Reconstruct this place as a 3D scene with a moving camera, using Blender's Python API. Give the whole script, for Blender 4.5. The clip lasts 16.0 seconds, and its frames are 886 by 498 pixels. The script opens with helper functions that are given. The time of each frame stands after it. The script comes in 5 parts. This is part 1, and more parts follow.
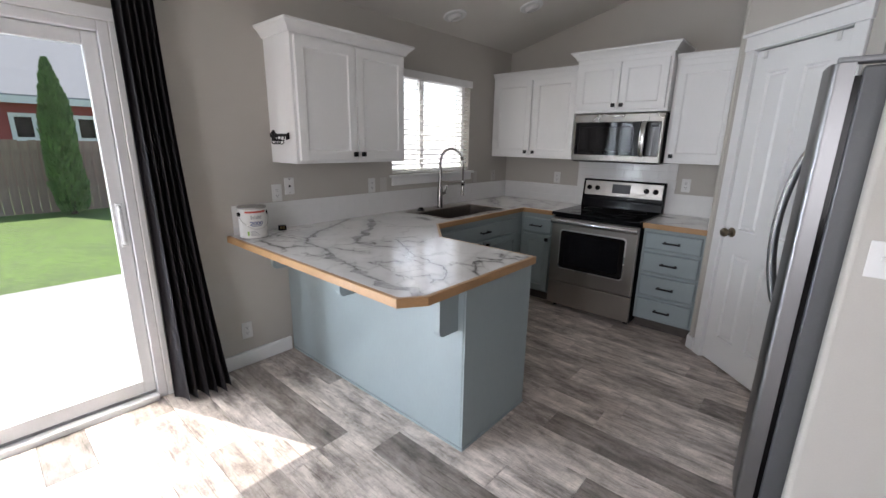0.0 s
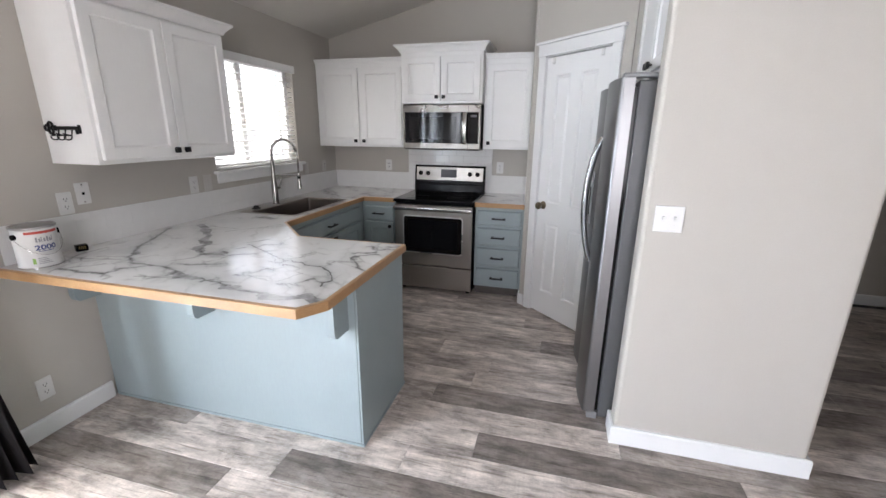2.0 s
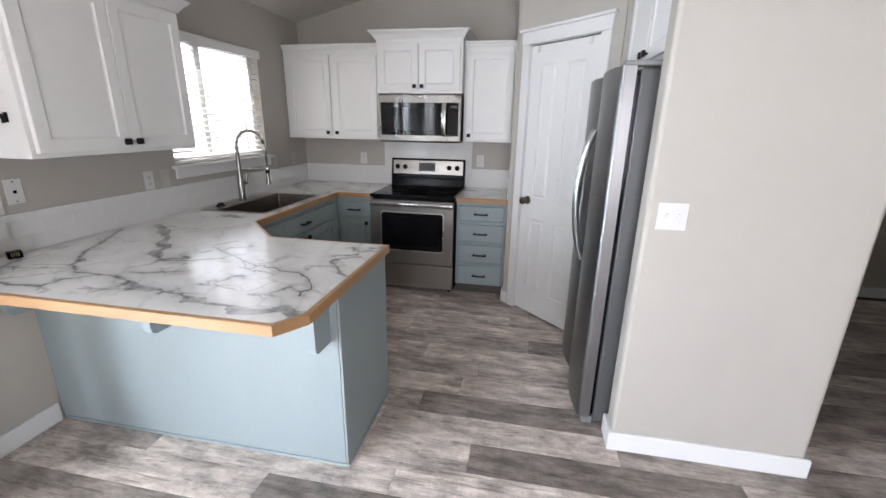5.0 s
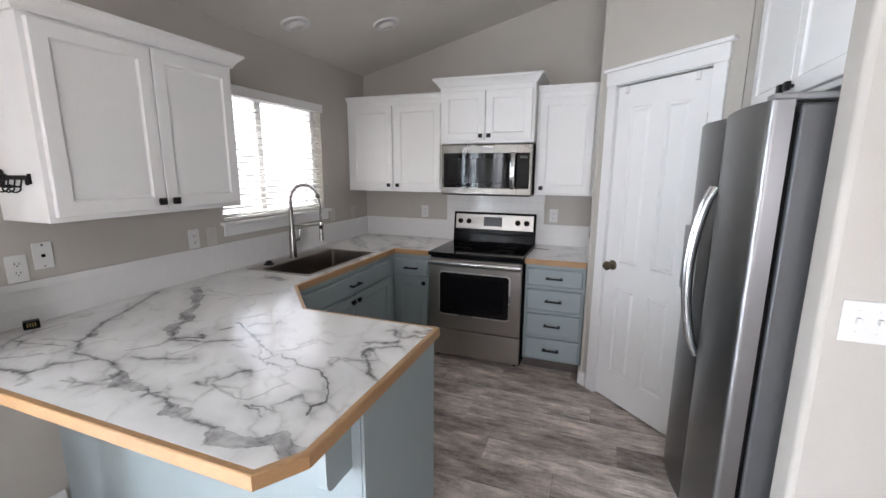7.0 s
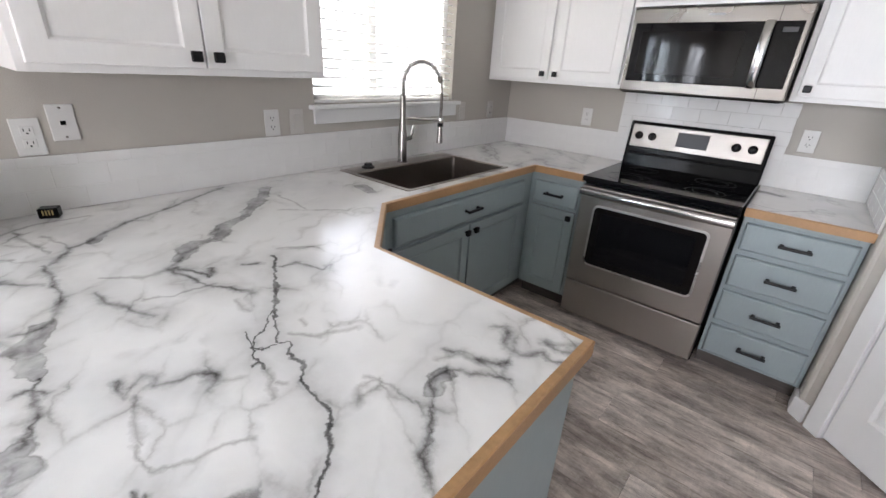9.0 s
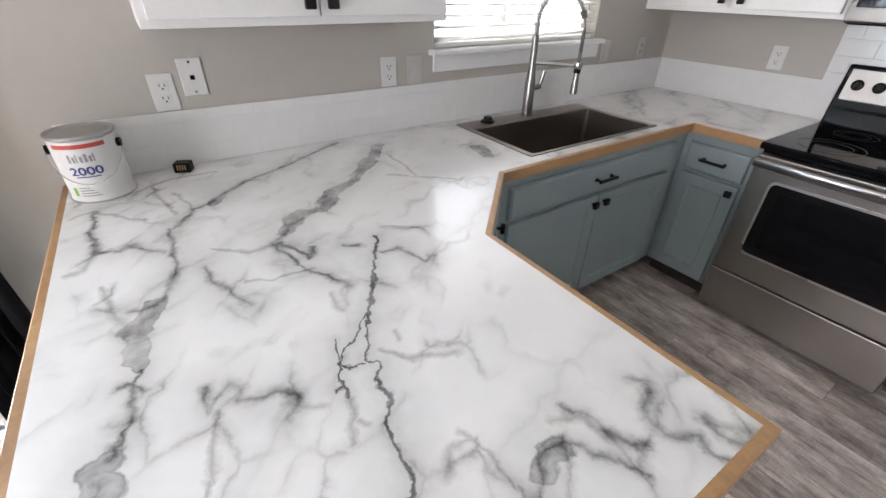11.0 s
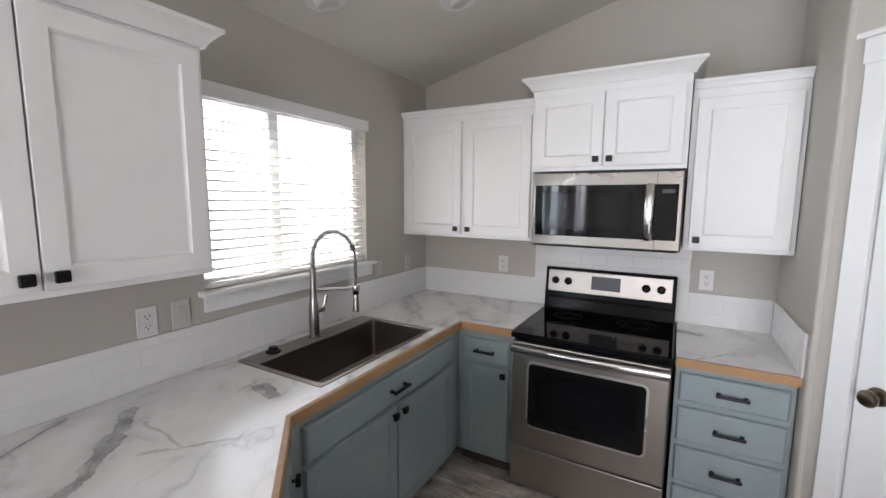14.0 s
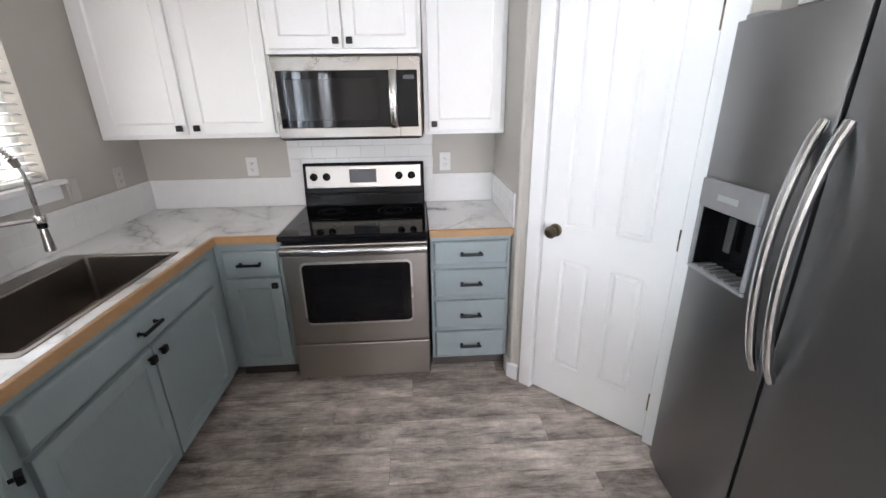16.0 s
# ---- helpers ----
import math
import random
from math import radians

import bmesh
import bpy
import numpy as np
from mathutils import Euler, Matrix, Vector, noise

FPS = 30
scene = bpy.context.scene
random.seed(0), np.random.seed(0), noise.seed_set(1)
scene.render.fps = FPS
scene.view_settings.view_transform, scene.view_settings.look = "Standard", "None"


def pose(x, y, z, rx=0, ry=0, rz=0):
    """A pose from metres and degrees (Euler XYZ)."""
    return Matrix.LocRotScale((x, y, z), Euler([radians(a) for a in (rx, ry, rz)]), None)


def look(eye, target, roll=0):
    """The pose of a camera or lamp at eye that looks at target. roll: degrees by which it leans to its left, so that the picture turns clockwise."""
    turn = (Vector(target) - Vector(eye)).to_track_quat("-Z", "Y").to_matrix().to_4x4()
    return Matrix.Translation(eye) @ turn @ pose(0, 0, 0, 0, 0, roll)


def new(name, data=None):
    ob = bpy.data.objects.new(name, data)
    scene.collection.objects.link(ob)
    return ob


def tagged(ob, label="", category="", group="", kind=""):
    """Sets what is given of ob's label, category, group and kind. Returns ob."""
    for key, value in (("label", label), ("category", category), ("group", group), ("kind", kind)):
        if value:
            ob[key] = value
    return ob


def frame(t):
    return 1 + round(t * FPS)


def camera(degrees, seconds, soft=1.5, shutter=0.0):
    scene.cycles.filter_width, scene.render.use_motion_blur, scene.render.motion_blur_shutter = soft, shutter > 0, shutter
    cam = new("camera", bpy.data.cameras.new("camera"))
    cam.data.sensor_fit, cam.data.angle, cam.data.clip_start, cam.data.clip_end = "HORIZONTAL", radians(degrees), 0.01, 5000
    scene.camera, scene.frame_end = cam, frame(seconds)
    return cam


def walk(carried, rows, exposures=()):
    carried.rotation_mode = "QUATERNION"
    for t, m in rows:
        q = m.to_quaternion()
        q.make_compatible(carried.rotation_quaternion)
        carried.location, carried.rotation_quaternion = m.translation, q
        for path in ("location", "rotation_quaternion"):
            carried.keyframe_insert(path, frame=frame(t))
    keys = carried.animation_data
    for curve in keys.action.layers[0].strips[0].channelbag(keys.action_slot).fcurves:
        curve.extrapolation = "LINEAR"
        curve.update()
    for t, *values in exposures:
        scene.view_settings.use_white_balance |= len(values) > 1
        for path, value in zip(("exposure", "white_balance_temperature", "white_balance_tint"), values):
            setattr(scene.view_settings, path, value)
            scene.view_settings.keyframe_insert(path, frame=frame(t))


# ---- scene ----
cam = camera(93.5, 16.0, soft=1.5, shutter=0.0)
PATH = [
    (0, (2.713, -4.189, 1.506), (1.437, -2.73, 1.013), 1.0),
    (0.5, (2.773, -4.415, 1.568), (1.88, -2.674, 1.157), 0.4),
    (1, (2.739, -4.422, 1.554), (1.967, -2.648, 1.046), -0.0),
    (1.5, (2.652, -4.381, 1.553), (1.993, -2.563, 1.043), 0.5),
    (2, (2.452, -4.364, 1.545), (1.953, -2.507, 0.997), 0.6),
    (2.5, (2.33, -4.344, 1.544), (1.945, -2.471, 0.958), 0.9),
    (3, (2.323, -4.303, 1.547), (1.987, -2.426, 0.946), 1.3),
    (3.5, (2.32, -4.284, 1.544), (1.975, -2.398, 0.976), 1.2),
    (4, (2.315, -4.286, 1.549), (1.968, -2.392, 1.009), 1.2),
    (6.5, (2.358, -3.915, 1.517), (1.797, -2.107, 0.87), -0.7),
    (7, (2.248, -3.765, 1.576), (1.561, -1.925, 1.2), 0.3),
    (7.5, (2.118, -3.613, 1.567), (1.416, -1.798, 1.108), -1.0),
    (8, (2.071, -3.392, 1.501), (1.219, -1.683, 0.904), -2.4),
    (8.5, (2.055, -3.136, 1.474), (1.053, -1.532, 0.825), 2.2),
    (9, (1.86, -2.987, 1.431), (0.699, -1.566, 0.635), 3.4),
    (9.5, (1.687, -2.845, 1.417), (0.589, -1.474, 0.461), 5.9),
    (10, (1.658, -2.847, 1.427), (0.359, -1.792, 0.332), 3.1),
    (10.2, (1.665, -2.844, 1.429), (0.313, -1.875, 0.319), 2.0),
    (12.3, (1.684, -2.841, 1.543), (0.231, -1.762, 0.691), 2.1),
    (12.5, (1.66, -2.828, 1.512), (0.199, -1.641, 0.838), 2.0),
    (13, (1.655, -2.825, 1.578), (0.261, -1.431, 1.211), 0.9),
    (13.5, (1.66, -2.829, 1.606), (0.427, -1.276, 1.346), 0.7),
    (14, (1.717, -2.773, 1.626), (0.743, -1.043, 1.388), 0.4),
    (14.5, (1.747, -2.73, 1.628), (1.03, -0.882, 1.36), -0.1),
    (15, (1.746, -2.69, 1.606), (1.273, -0.78, 1.246), -0.7),
    (15.5, (1.714, -2.712, 1.592), (1.507, -0.784, 1.101), -0.7),
    (16, (1.694, -2.739, 1.579), (1.806, -0.865, 0.888), -0.8),
]
walk(cam, [(t, look(eye, target, roll)) for t, eye, target, roll in PATH], exposures=[(0.0, 0.66), (0.5, 1.02), (1.5, 1.13), (4.0, 1.17), (6.5, 1.16), (8.0, 1.33), (10.0, 1.78), (12.5, 1.58), (13.5, 1.48), (14.5, 1.37), (15.3, 1.46), (16.0, 1.76)])

# ---- world and sun ----
world = bpy.data.worlds.new("sky")
scene.world = world
world.use_nodes = True
wn = world.node_tree
sky = wn.nodes.new("ShaderNodeTexSky")
sky.sky_type = 'NISHITA'
sky.sun_disc = False
SUN_EL, SUN_AZ = 56.8, -113.0
sky.sun_elevation = radians(SUN_EL)
sky.sun_rotation = radians(SUN_AZ)
wn.links.new(sky.outputs[0], wn.nodes["Background"].inputs[0])
wn.nodes["Background"].inputs[1].default_value = 0.15
sun_data = bpy.data.lights.new("sun", 'SUN')
sun_data.energy = 4.6
sun_data.angle = radians(0.5)
sun_data.color = (1.0, 0.95, 0.88)
sun = new("sun", sun_data)
SUN_DIR = Vector((math.sin(radians(SUN_AZ)) * math.cos(radians(SUN_EL)), math.cos(radians(SUN_AZ)) * math.cos(radians(SUN_EL)), math.sin(radians(SUN_EL))))
sun.matrix_world = look(SUN_DIR * 30, (0, 0, 0))

# sky light in the window and door openings, and a fill lamp from the south
for nm, m, sx, sy, watts, tint in (("slider_daylight", look((-0.22, -4.98, 1.05), (4.0, -4.5, 0.85)), 0.8, 1.9, 62.0, (0.78, 0.87, 1.0)),
                             ("side_window_daylight", look((-0.10, -6.75, 1.5), (4.0, -6.4, 1.2)), 0.95, 1.05, 34.0, (0.88, 0.91, 1.0)),
                             # added fill: brightens the stub wall and kitchen floor through an invented opening
                             ("south_fill_light", look((3.15, -7.68, 1.4), (2.0, -2.0, 1.2)), 1.6, 1.55, 48.0, (0.955, 0.918, 1.0)),
                             ("kitchen_window_daylight", look((-0.19, -1.24, 1.66), (2.0, -1.24, 1.66)), 1.05, 0.85, 3.3, (1.0, 0.945, 0.955))):
    ld = bpy.data.lights.new(nm, 'AREA')
    ld.shape, ld.size, ld.size_y, ld.energy = 'RECTANGLE', sx, sy, watts
    ld.spread = radians(175)
    ld.color = tint
    new(nm, ld).matrix_world = m

# ---- small builders ----
WORLD = {}


def thing(name, at, label, category, group="", kind=""):
    """An empty at a thing's base, to which its parts belong."""
    ob = new(name)
    m = at if isinstance(at, Matrix) else Matrix.Translation(at)
    ob.matrix_basis = m
    ob.empty_display_size = 0.05
    WORLD[ob] = m.copy()
    return tagged(ob, label, category, group, kind)


def mesh_of(name, bm, material, smooth=True):
    me = bpy.data.meshes.new(name)
    bm.normal_update()
    if smooth:
        for f in bm.faces:
            f.smooth = True
        for e in bm.edges:
            if len(e.link_faces) != 2:
                continue
            turn = e.calc_face_angle(0)
            p, q = (f.calc_area() for f in e.link_faces)
            # flat faces stay flat up to their eased edges
            if turn > radians(32) or (turn > radians(4) and max(p, q) > 8 * min(p, q)):
                e.smooth = False
    bm.to_mesh(me)
    bm.free()
    for mt in (material if isinstance(material, (list, tuple)) else [material]):
        me.materials.append(mt)
    return me


def part(name, bm, material, parent, label="", local=False):
    """One mesh under a thing or under a part; its vertices are given in the world, or in the thing's own frame where local."""
    base = WORLD[parent]
    if not local:
        bm.transform(base.inverted())
    ob = new(name, mesh_of(name, bm, material))
    ob.parent = parent
    WORLD[ob] = base
    if label:
        ob["label"] = label
    return ob


def solo(name, bm, material, label="", category="", group="", kind="", at=(0, 0, 0)):
    """A thing or piece of the setting that is one mesh."""
    bm.transform(Matrix.Translation(at).inverted())
    ob = new(name, mesh_of(name, bm, material))
    ob.location = at
    WORLD[ob] = Matrix.Translation(at)
    return tagged(ob, label, category, group, kind)


def box(bm, a, b, bevel=0.0, segs=2, m=None):
    """A box from corner a to corner b."""
    c = [(p + q) / 2 for p, q in zip(a, b)]
    d = [abs(q - p) for p, q in zip(a, b)]
    made = bmesh.ops.create_cube(bm, size=1, matrix=Matrix.Translation(c) @ Matrix.Diagonal((*d, 1)))
    verts = made["verts"]
    if bevel:
        edges = {e for v in verts for e in v.link_edges}
        out = bmesh.ops.bevel(bm, geom=list(edges), offset=min(bevel, min(d) * 0.45), segments=segs, affect='EDGES', profile=0.5)
        verts = list({v for f in out["faces"] for v in f.verts} | {v for v in verts if v.is_valid})
    if m is not None:
        bmesh.ops.transform(bm, matrix=m, verts=verts)
    return bm


def B(a, b, bevel=0.0, segs=2):
    return box(bmesh.new(), a, b, bevel, segs)


def rod(bm, p, q, r, r2=None, n=16):
    """A round bar from p to q."""
    p, q = Vector(p), Vector(q)
    m = Matrix.Translation((p + q) / 2) @ (q - p).to_track_quat('Z', 'Y').to_matrix().to_4x4()
    bmesh.ops.create_cone(bm, cap_ends=True, segments=n, radius1=r, radius2=r if r2 is None else r2, depth=(q - p).length, matrix=m)
    return bm


def lathe(bm, profile, m, n=24):
    """Turns a profile of (radius, height) about the z axis of m."""
    rings = []
    for r, z in profile:
        rings.append([bm.verts.new(m @ Vector((r * math.cos(2 * math.pi * k / n), r * math.sin(2 * math.pi * k / n), z))) for k in range(n)])
    for a, b in zip(rings, rings[1:]):
        for k in range(n):
            bm.faces.new((a[k], a[(k + 1) % n], b[(k + 1) % n], b[k]))
    for ring, flip in ((rings[0], True), (rings[-1], False)):
        bm.faces.new(list(reversed(ring)) if flip else ring)
    return bm


def tube(bm, pts, r, n=10, flat=1.0):
    """A pipe along points; flat squeezes it across its own side direction."""
    pts = [Vector(p) for p in pts]
    rings, side = [], None
    for k, p in enumerate(pts):
        t = (pts[min(k + 1, len(pts) - 1)] - pts[max(k - 1, 0)]).normalized()
        if side is None:
            side = t.orthogonal().normalized()
        side = (side - t * side.dot(t)).normalized()
        up = t.cross(side)
        rings.append([bm.verts.new(p + r * (math.cos(2 * math.pi * i / n) * side + flat * math.sin(2 * math.pi * i / n) * up)) for i in range(n)])
    for a, b in zip(rings, rings[1:]):
        for i in range(n):
            bm.faces.new((a[i], a[(i + 1) % n], b[(i + 1) % n], b[i]))
    bm.faces.new(list(reversed(rings[0])))
    bm.faces.new(rings[-1])
    return bm


def bar(bm, pts, u, v, n=14):
    """A bar of oval section along points; u and v are the half axes of the oval."""
    u, v = Vector(u), Vector(v)
    rings = [[bm.verts.new(Vector(p) + math.cos(2 * math.pi * i / n) * u + math.sin(2 * math.pi * i / n) * v) for i in range(n)] for p in pts]
    for a, b in zip(rings, rings[1:]):
        for i in range(n):
            bm.faces.new((a[i], a[(i + 1) % n], b[(i + 1) % n], b[i]))
    bm.faces.new(list(reversed(rings[0])))
    bm.faces.new(rings[-1])
    bmesh.ops.recalc_face_normals(bm, faces=bm.faces)
    return bm


def prism(bm, outline, z0, z1, bevel=0.0):
    """An upright prism over an outline (x, y), given anticlockwise."""
    low = [bm.verts.new((x, y, z0)) for x, y in outline]
    top = [bm.verts.new((x, y, z1)) for x, y in outline]
    n = len(outline)
    faces = [bm.faces.new(list(reversed(low))), bm.faces.new(top)]
    for k in range(n):
        faces.append(bm.faces.new((low[k], low[(k + 1) % n], top[(k + 1) % n], top[k])))
    if bevel:
        bmesh.ops.bevel(bm, geom=list({e for f in faces for e in f.edges}), offset=bevel, segments=2, affect='EDGES', profile=0.5)
    return bm


def sweep(bm, profile, path):
    """A moulding: profile of (out, up) carried along a level path of (x, y, z) with mitred corners; out is to the right of the path."""
    pts = [Vector(p) for p in path]
    rings = []
    for k, p in enumerate(pts):
        d0 = (p - pts[k - 1]).normalized() if k else None
        d1 = (pts[k + 1] - p).normalized() if k < len(pts) - 1 else None
        d0, d1 = d0 or d1, d1 or d0
        n0, n1 = Vector((d0.y, -d0.x, 0)), Vector((d1.y, -d1.x, 0))
        n = (n0 + n1).normalized()
        n /= max(0.2, n.dot(n0))
        rings.append([bm.verts.new(p + n * o + Vector((0, 0, u))) for o, u in profile])
    m = len(profile)
    for a, b in zip(rings, rings[1:]):
        for i in range(m):
            bm.faces.new((a[i], b[i], b[(i + 1) % m], a[(i + 1) % m]))
    bm.faces.new(rings[0])
    bm.faces.new(list(reversed(rings[-1])))
    bmesh.ops.recalc_face_normals(bm, faces=bm.faces)
    return bm


# ---- materials ----
def base_mat(name):
    mt = bpy.data.materials.new(name)
    mt.use_nodes = True
    nt = mt.node_tree
    return mt, nt, nt.nodes["Principled BSDF"]


def ramp(nt, src, stops):
    node = nt.nodes.new("ShaderNodeValToRGB")
    el = node.color_ramp.elements
    while len(el) < len(stops):
        el.new(0.5)
    for e, (pos, col) in zip(el, stops):
        e.position = pos
        e.color = (*col, 1) if len(col) == 3 else col
    nt.links.new(src, node.inputs[0])
    return node.outputs[0]


def mul(nt, a, b, mode='MULTIPLY', fac=1.0):
    node = nt.nodes.new("ShaderNodeMix")
    node.data_type = 'RGBA'
    node.blend_type = mode
    if isinstance(fac, float):
        node.inputs[0].default_value = fac
    else:
        nt.links.new(fac, node.inputs[0])
    for sock, v in ((node.inputs[6], a), (node.inputs[7], b)):
        if isinstance(v, tuple):
            sock.default_value = (*v, 1)
        else:
            nt.links.new(v, sock)
    return node.outputs[2]


def coords(nt, scale=(1, 1, 1), which="Object"):
    tc = nt.nodes.new("ShaderNodeTexCoord")
    mp = nt.nodes.new("ShaderNodeMapping")
    mp.inputs["Scale"].default_value = scale
    nt.links.new(tc.outputs[which], mp.inputs[0])
    return mp.outputs[0]


def noise_tex(nt, vec, scale, detail=4.0, rough=0.55, distortion=0.0):
    node = nt.nodes.new("ShaderNodeTexNoise")
    for key, value in (("Scale", scale), ("Detail", detail), ("Roughness", rough), ("Distortion", distortion)):
        node.inputs[key].default_value = value
    nt.links.new(vec, node.inputs["Vector"])
    return node.outputs["Fac"]


def bump(nt, bsdf, height, strength, distance):
    node = nt.nodes.new("ShaderNodeBump")
    node.inputs["Strength"].default_value = strength
    node.inputs["Distance"].default_value = distance
    nt.links.new(height, node.inputs["Height"])
    nt.links.new(node.outputs[0], bsdf.inputs["Normal"])


def surface(name, color, rough=0.5, metal=0.0, grain=60.0, var=0.04, blot=3.0, blotvar=0.04, relief=0.0, stretch=(1, 1, 1), rvar=0.06, coat=0.0, spec=None):
    """A plain finish with fine grain, broad blotches and a little relief."""
    mt, nt, bs = base_mat(name)
    v = coords(nt, stretch)
    fine = noise_tex(nt, v, grain, 3.0)
    broad = noise_tex(nt, coords(nt), blot, 3.0)
    c1 = ramp(nt, fine, [(0.3, (1 - var,) * 3), (0.7, (1.0,) * 3)])
    c2 = ramp(nt, broad, [(0.3, (1 - blotvar,) * 3), (0.7, (1.0,) * 3)])
    nt.links.new(mul(nt, mul(nt, color, c1), c2), bs.inputs["Base Color"])
    r = ramp(nt, broad, [(0.3, (max(0.02, rough - rvar),) * 3), (0.7, (min(1, rough + rvar),) * 3)])
    nt.links.new(r, bs.inputs["Roughness"])
    bs.inputs["Metallic"].default_value = metal
    bs.inputs["Coat Weight"].default_value = coat
    if spec is not None:
        bs.inputs["Specular IOR Level"].default_value = spec
    if relief:
        bump(nt, bs, fine, 0.5, relief)
    return mt


WALL = surface("wall_paint", (0.455, 0.428, 0.388), 0.75, grain=220, var=0.03, relief=0.0012, blotvar=0.03)
CEIL = surface("ceiling_paint", (0.66, 0.63, 0.585), 0.85, grain=90, var=0.04, relief=0.003)
TRIM = surface("white_trim_paint", (0.755, 0.755, 0.75), 0.38, grain=150, var=0.02, blotvar=0.03, relief=0.0002)
CABW = surface("white_cabinet_paint", (0.80, 0.795, 0.785), 0.40, grain=120, var=0.02, blotvar=0.03, relief=0.0002, stretch=(1, 1, 0.2))
CABB = surface("blue_grey_cabinet_paint", (0.298, 0.354, 0.366), 0.40, grain=120, var=0.04, blotvar=0.05, relief=0.0002, stretch=(1, 1, 0.2))
BLACK = surface("black_metal", (0.012, 0.012, 0.013), 0.38, 0.6, grain=200)
BLACKP = surface("black_plastic", (0.004, 0.004, 0.0045), 0.16, grain=200, spec=0.12)
RINGM = surface("charcoal_print", (0.02, 0.02, 0.021), 0.4)
KEYM = surface("dark_grey_print", (0.05, 0.05, 0.055), 0.4)
PLATEG = surface("greige_plate_paint", (0.52, 0.50, 0.475), 0.4, grain=60, var=0.02)
STEEL = surface("brushed_stainless", (0.42, 0.39, 0.36), 0.32, 1.0, grain=60, var=0.06, relief=0.00005, stretch=(0.6, 0.6, 26), rvar=0.04)
STEELM = surface("brushed_stainless_warm", (0.25, 0.23, 0.21), 0.30, 1.0, grain=60, var=0.06, relief=0.00005, stretch=(0.6, 0.6, 26), rvar=0.04)
STEELV = surface("brushed_stainless_doors", (0.225, 0.225, 0.23), 0.36, 1.0, grain=60, var=0.05, blotvar=0.02, relief=0.00003, stretch=(26, 26, 0.6), rvar=0.015)
CHROME = surface("polished_steel", (0.62, 0.61, 0.60), 0.14, 1.0, grain=80, var=0.02)
BRIGHTS = surface("bright_steel_trim", (0.72, 0.71, 0.69), 0.3, 1.0, grain=80, var=0.03)
HANDLEM = surface("satin_steel_handle", (0.46, 0.455, 0.45), 0.2, 1.0, grain=80, var=0.03)
NICKEL = surface("brushed_nickel", (0.30, 0.285, 0.27), 0.26, 1.0, grain=80, var=0.04)
BRONZE = surface("antique_brass", (0.20, 0.16, 0.11), 0.28, 1.0, grain=80, var=0.1)
SINKM = surface("sink_steel", (0.30, 0.27, 0.245), 0.34, 1.0, grain=70, var=0.1, stretch=(1, 20, 1))
GREYP = surface("fridge_side_grey", (0.085, 0.085, 0.088), 0.45, 0.2, grain=300, var=0.08, relief=0.0006)
GLASSB = surface("black_glass", (0.005, 0.005, 0.006), 0.05, grain=60, rvar=0.02, spec=0.24)
COOKG = surface("black_ceramic_glass", (0.004, 0.004, 0.005), 0.05, grain=60, rvar=0.02, spec=0.12)
DARKG = surface("dark_oven_glass", (0.008, 0.007, 0.007), 0.06, grain=60, rvar=0.02, spec=0.24)
WOODE = surface("maple_edge_band", (0.47, 0.27, 0.125), 0.42, grain=30, var=0.22, blot=6, blotvar=0.15, stretch=(2, 2, 14))
TILE = surface("white_glazed_tile", (0.72, 0.715, 0.705), 0.12, grain=12, var=0.03, relief=0.0004, blotvar=0.02)
GROUT = surface("white_grout", (0.74, 0.73, 0.715), 0.85, grain=300, var=0.1)
PLATE = surface("white_plastic", (0.66, 0.655, 0.64), 0.32, grain=60, var=0.01)
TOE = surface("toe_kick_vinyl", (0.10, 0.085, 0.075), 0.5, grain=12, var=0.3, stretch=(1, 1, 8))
GOLD = surface("gold_contacts", (0.28, 0.21, 0.09), 0.35, 1.0)
REDL = surface("red_label_band", (0.45, 0.06, 0.04), 0.4)
BLUEL = surface("blue_label_ink", (0.03, 0.05, 0.20), 0.4)
GREENL = surface("green_label_patch", (0.22, 0.42, 0.07), 0.4)
INKL = surface("grey_label_ink", (0.28, 0.28, 0.30), 0.5)
TIN = surface("dull_tin_lid", (0.42, 0.41, 0.40), 0.42, 0.7, grain=40, var=0.05)
BUTTONG = surface("grey_button_print", (0.36, 0.36, 0.365), 0.4)
GREYPLASTIC = surface("grey_plastic", (0.22, 0.22, 0.225), 0.35, grain=60)
CURT = surface("charcoal_curtain_cloth", (0.055, 0.050, 0.056), 0.85, grain=700, var=0.35, relief=0.0006, blotvar=0.12)
BLIND = surface("white_blind_slat", (0.84, 0.84, 0.83), 0.45, grain=60, var=0.02)
bnt = BLIND.node_tree
thin_light = bnt.nodes.new("ShaderNodeBsdfTranslucent")
thin_light.inputs[0].default_value = (0.85, 0.85, 0.83, 1)
blend = bnt.nodes.new("ShaderNodeMixShader")
blend.inputs[0].default_value = 0.08
bnt.links.new(bnt.nodes["Principled BSDF"].outputs[0], blend.inputs[1])
bnt.links.new(thin_light.outputs[0], blend.inputs[2])
bnt.links.new(blend.outputs[0], bnt.nodes["Material Output"].inputs[0])
VINYL = surface("white_vinyl", (0.69, 0.69, 0.695), 0.35, grain=60, var=0.02)


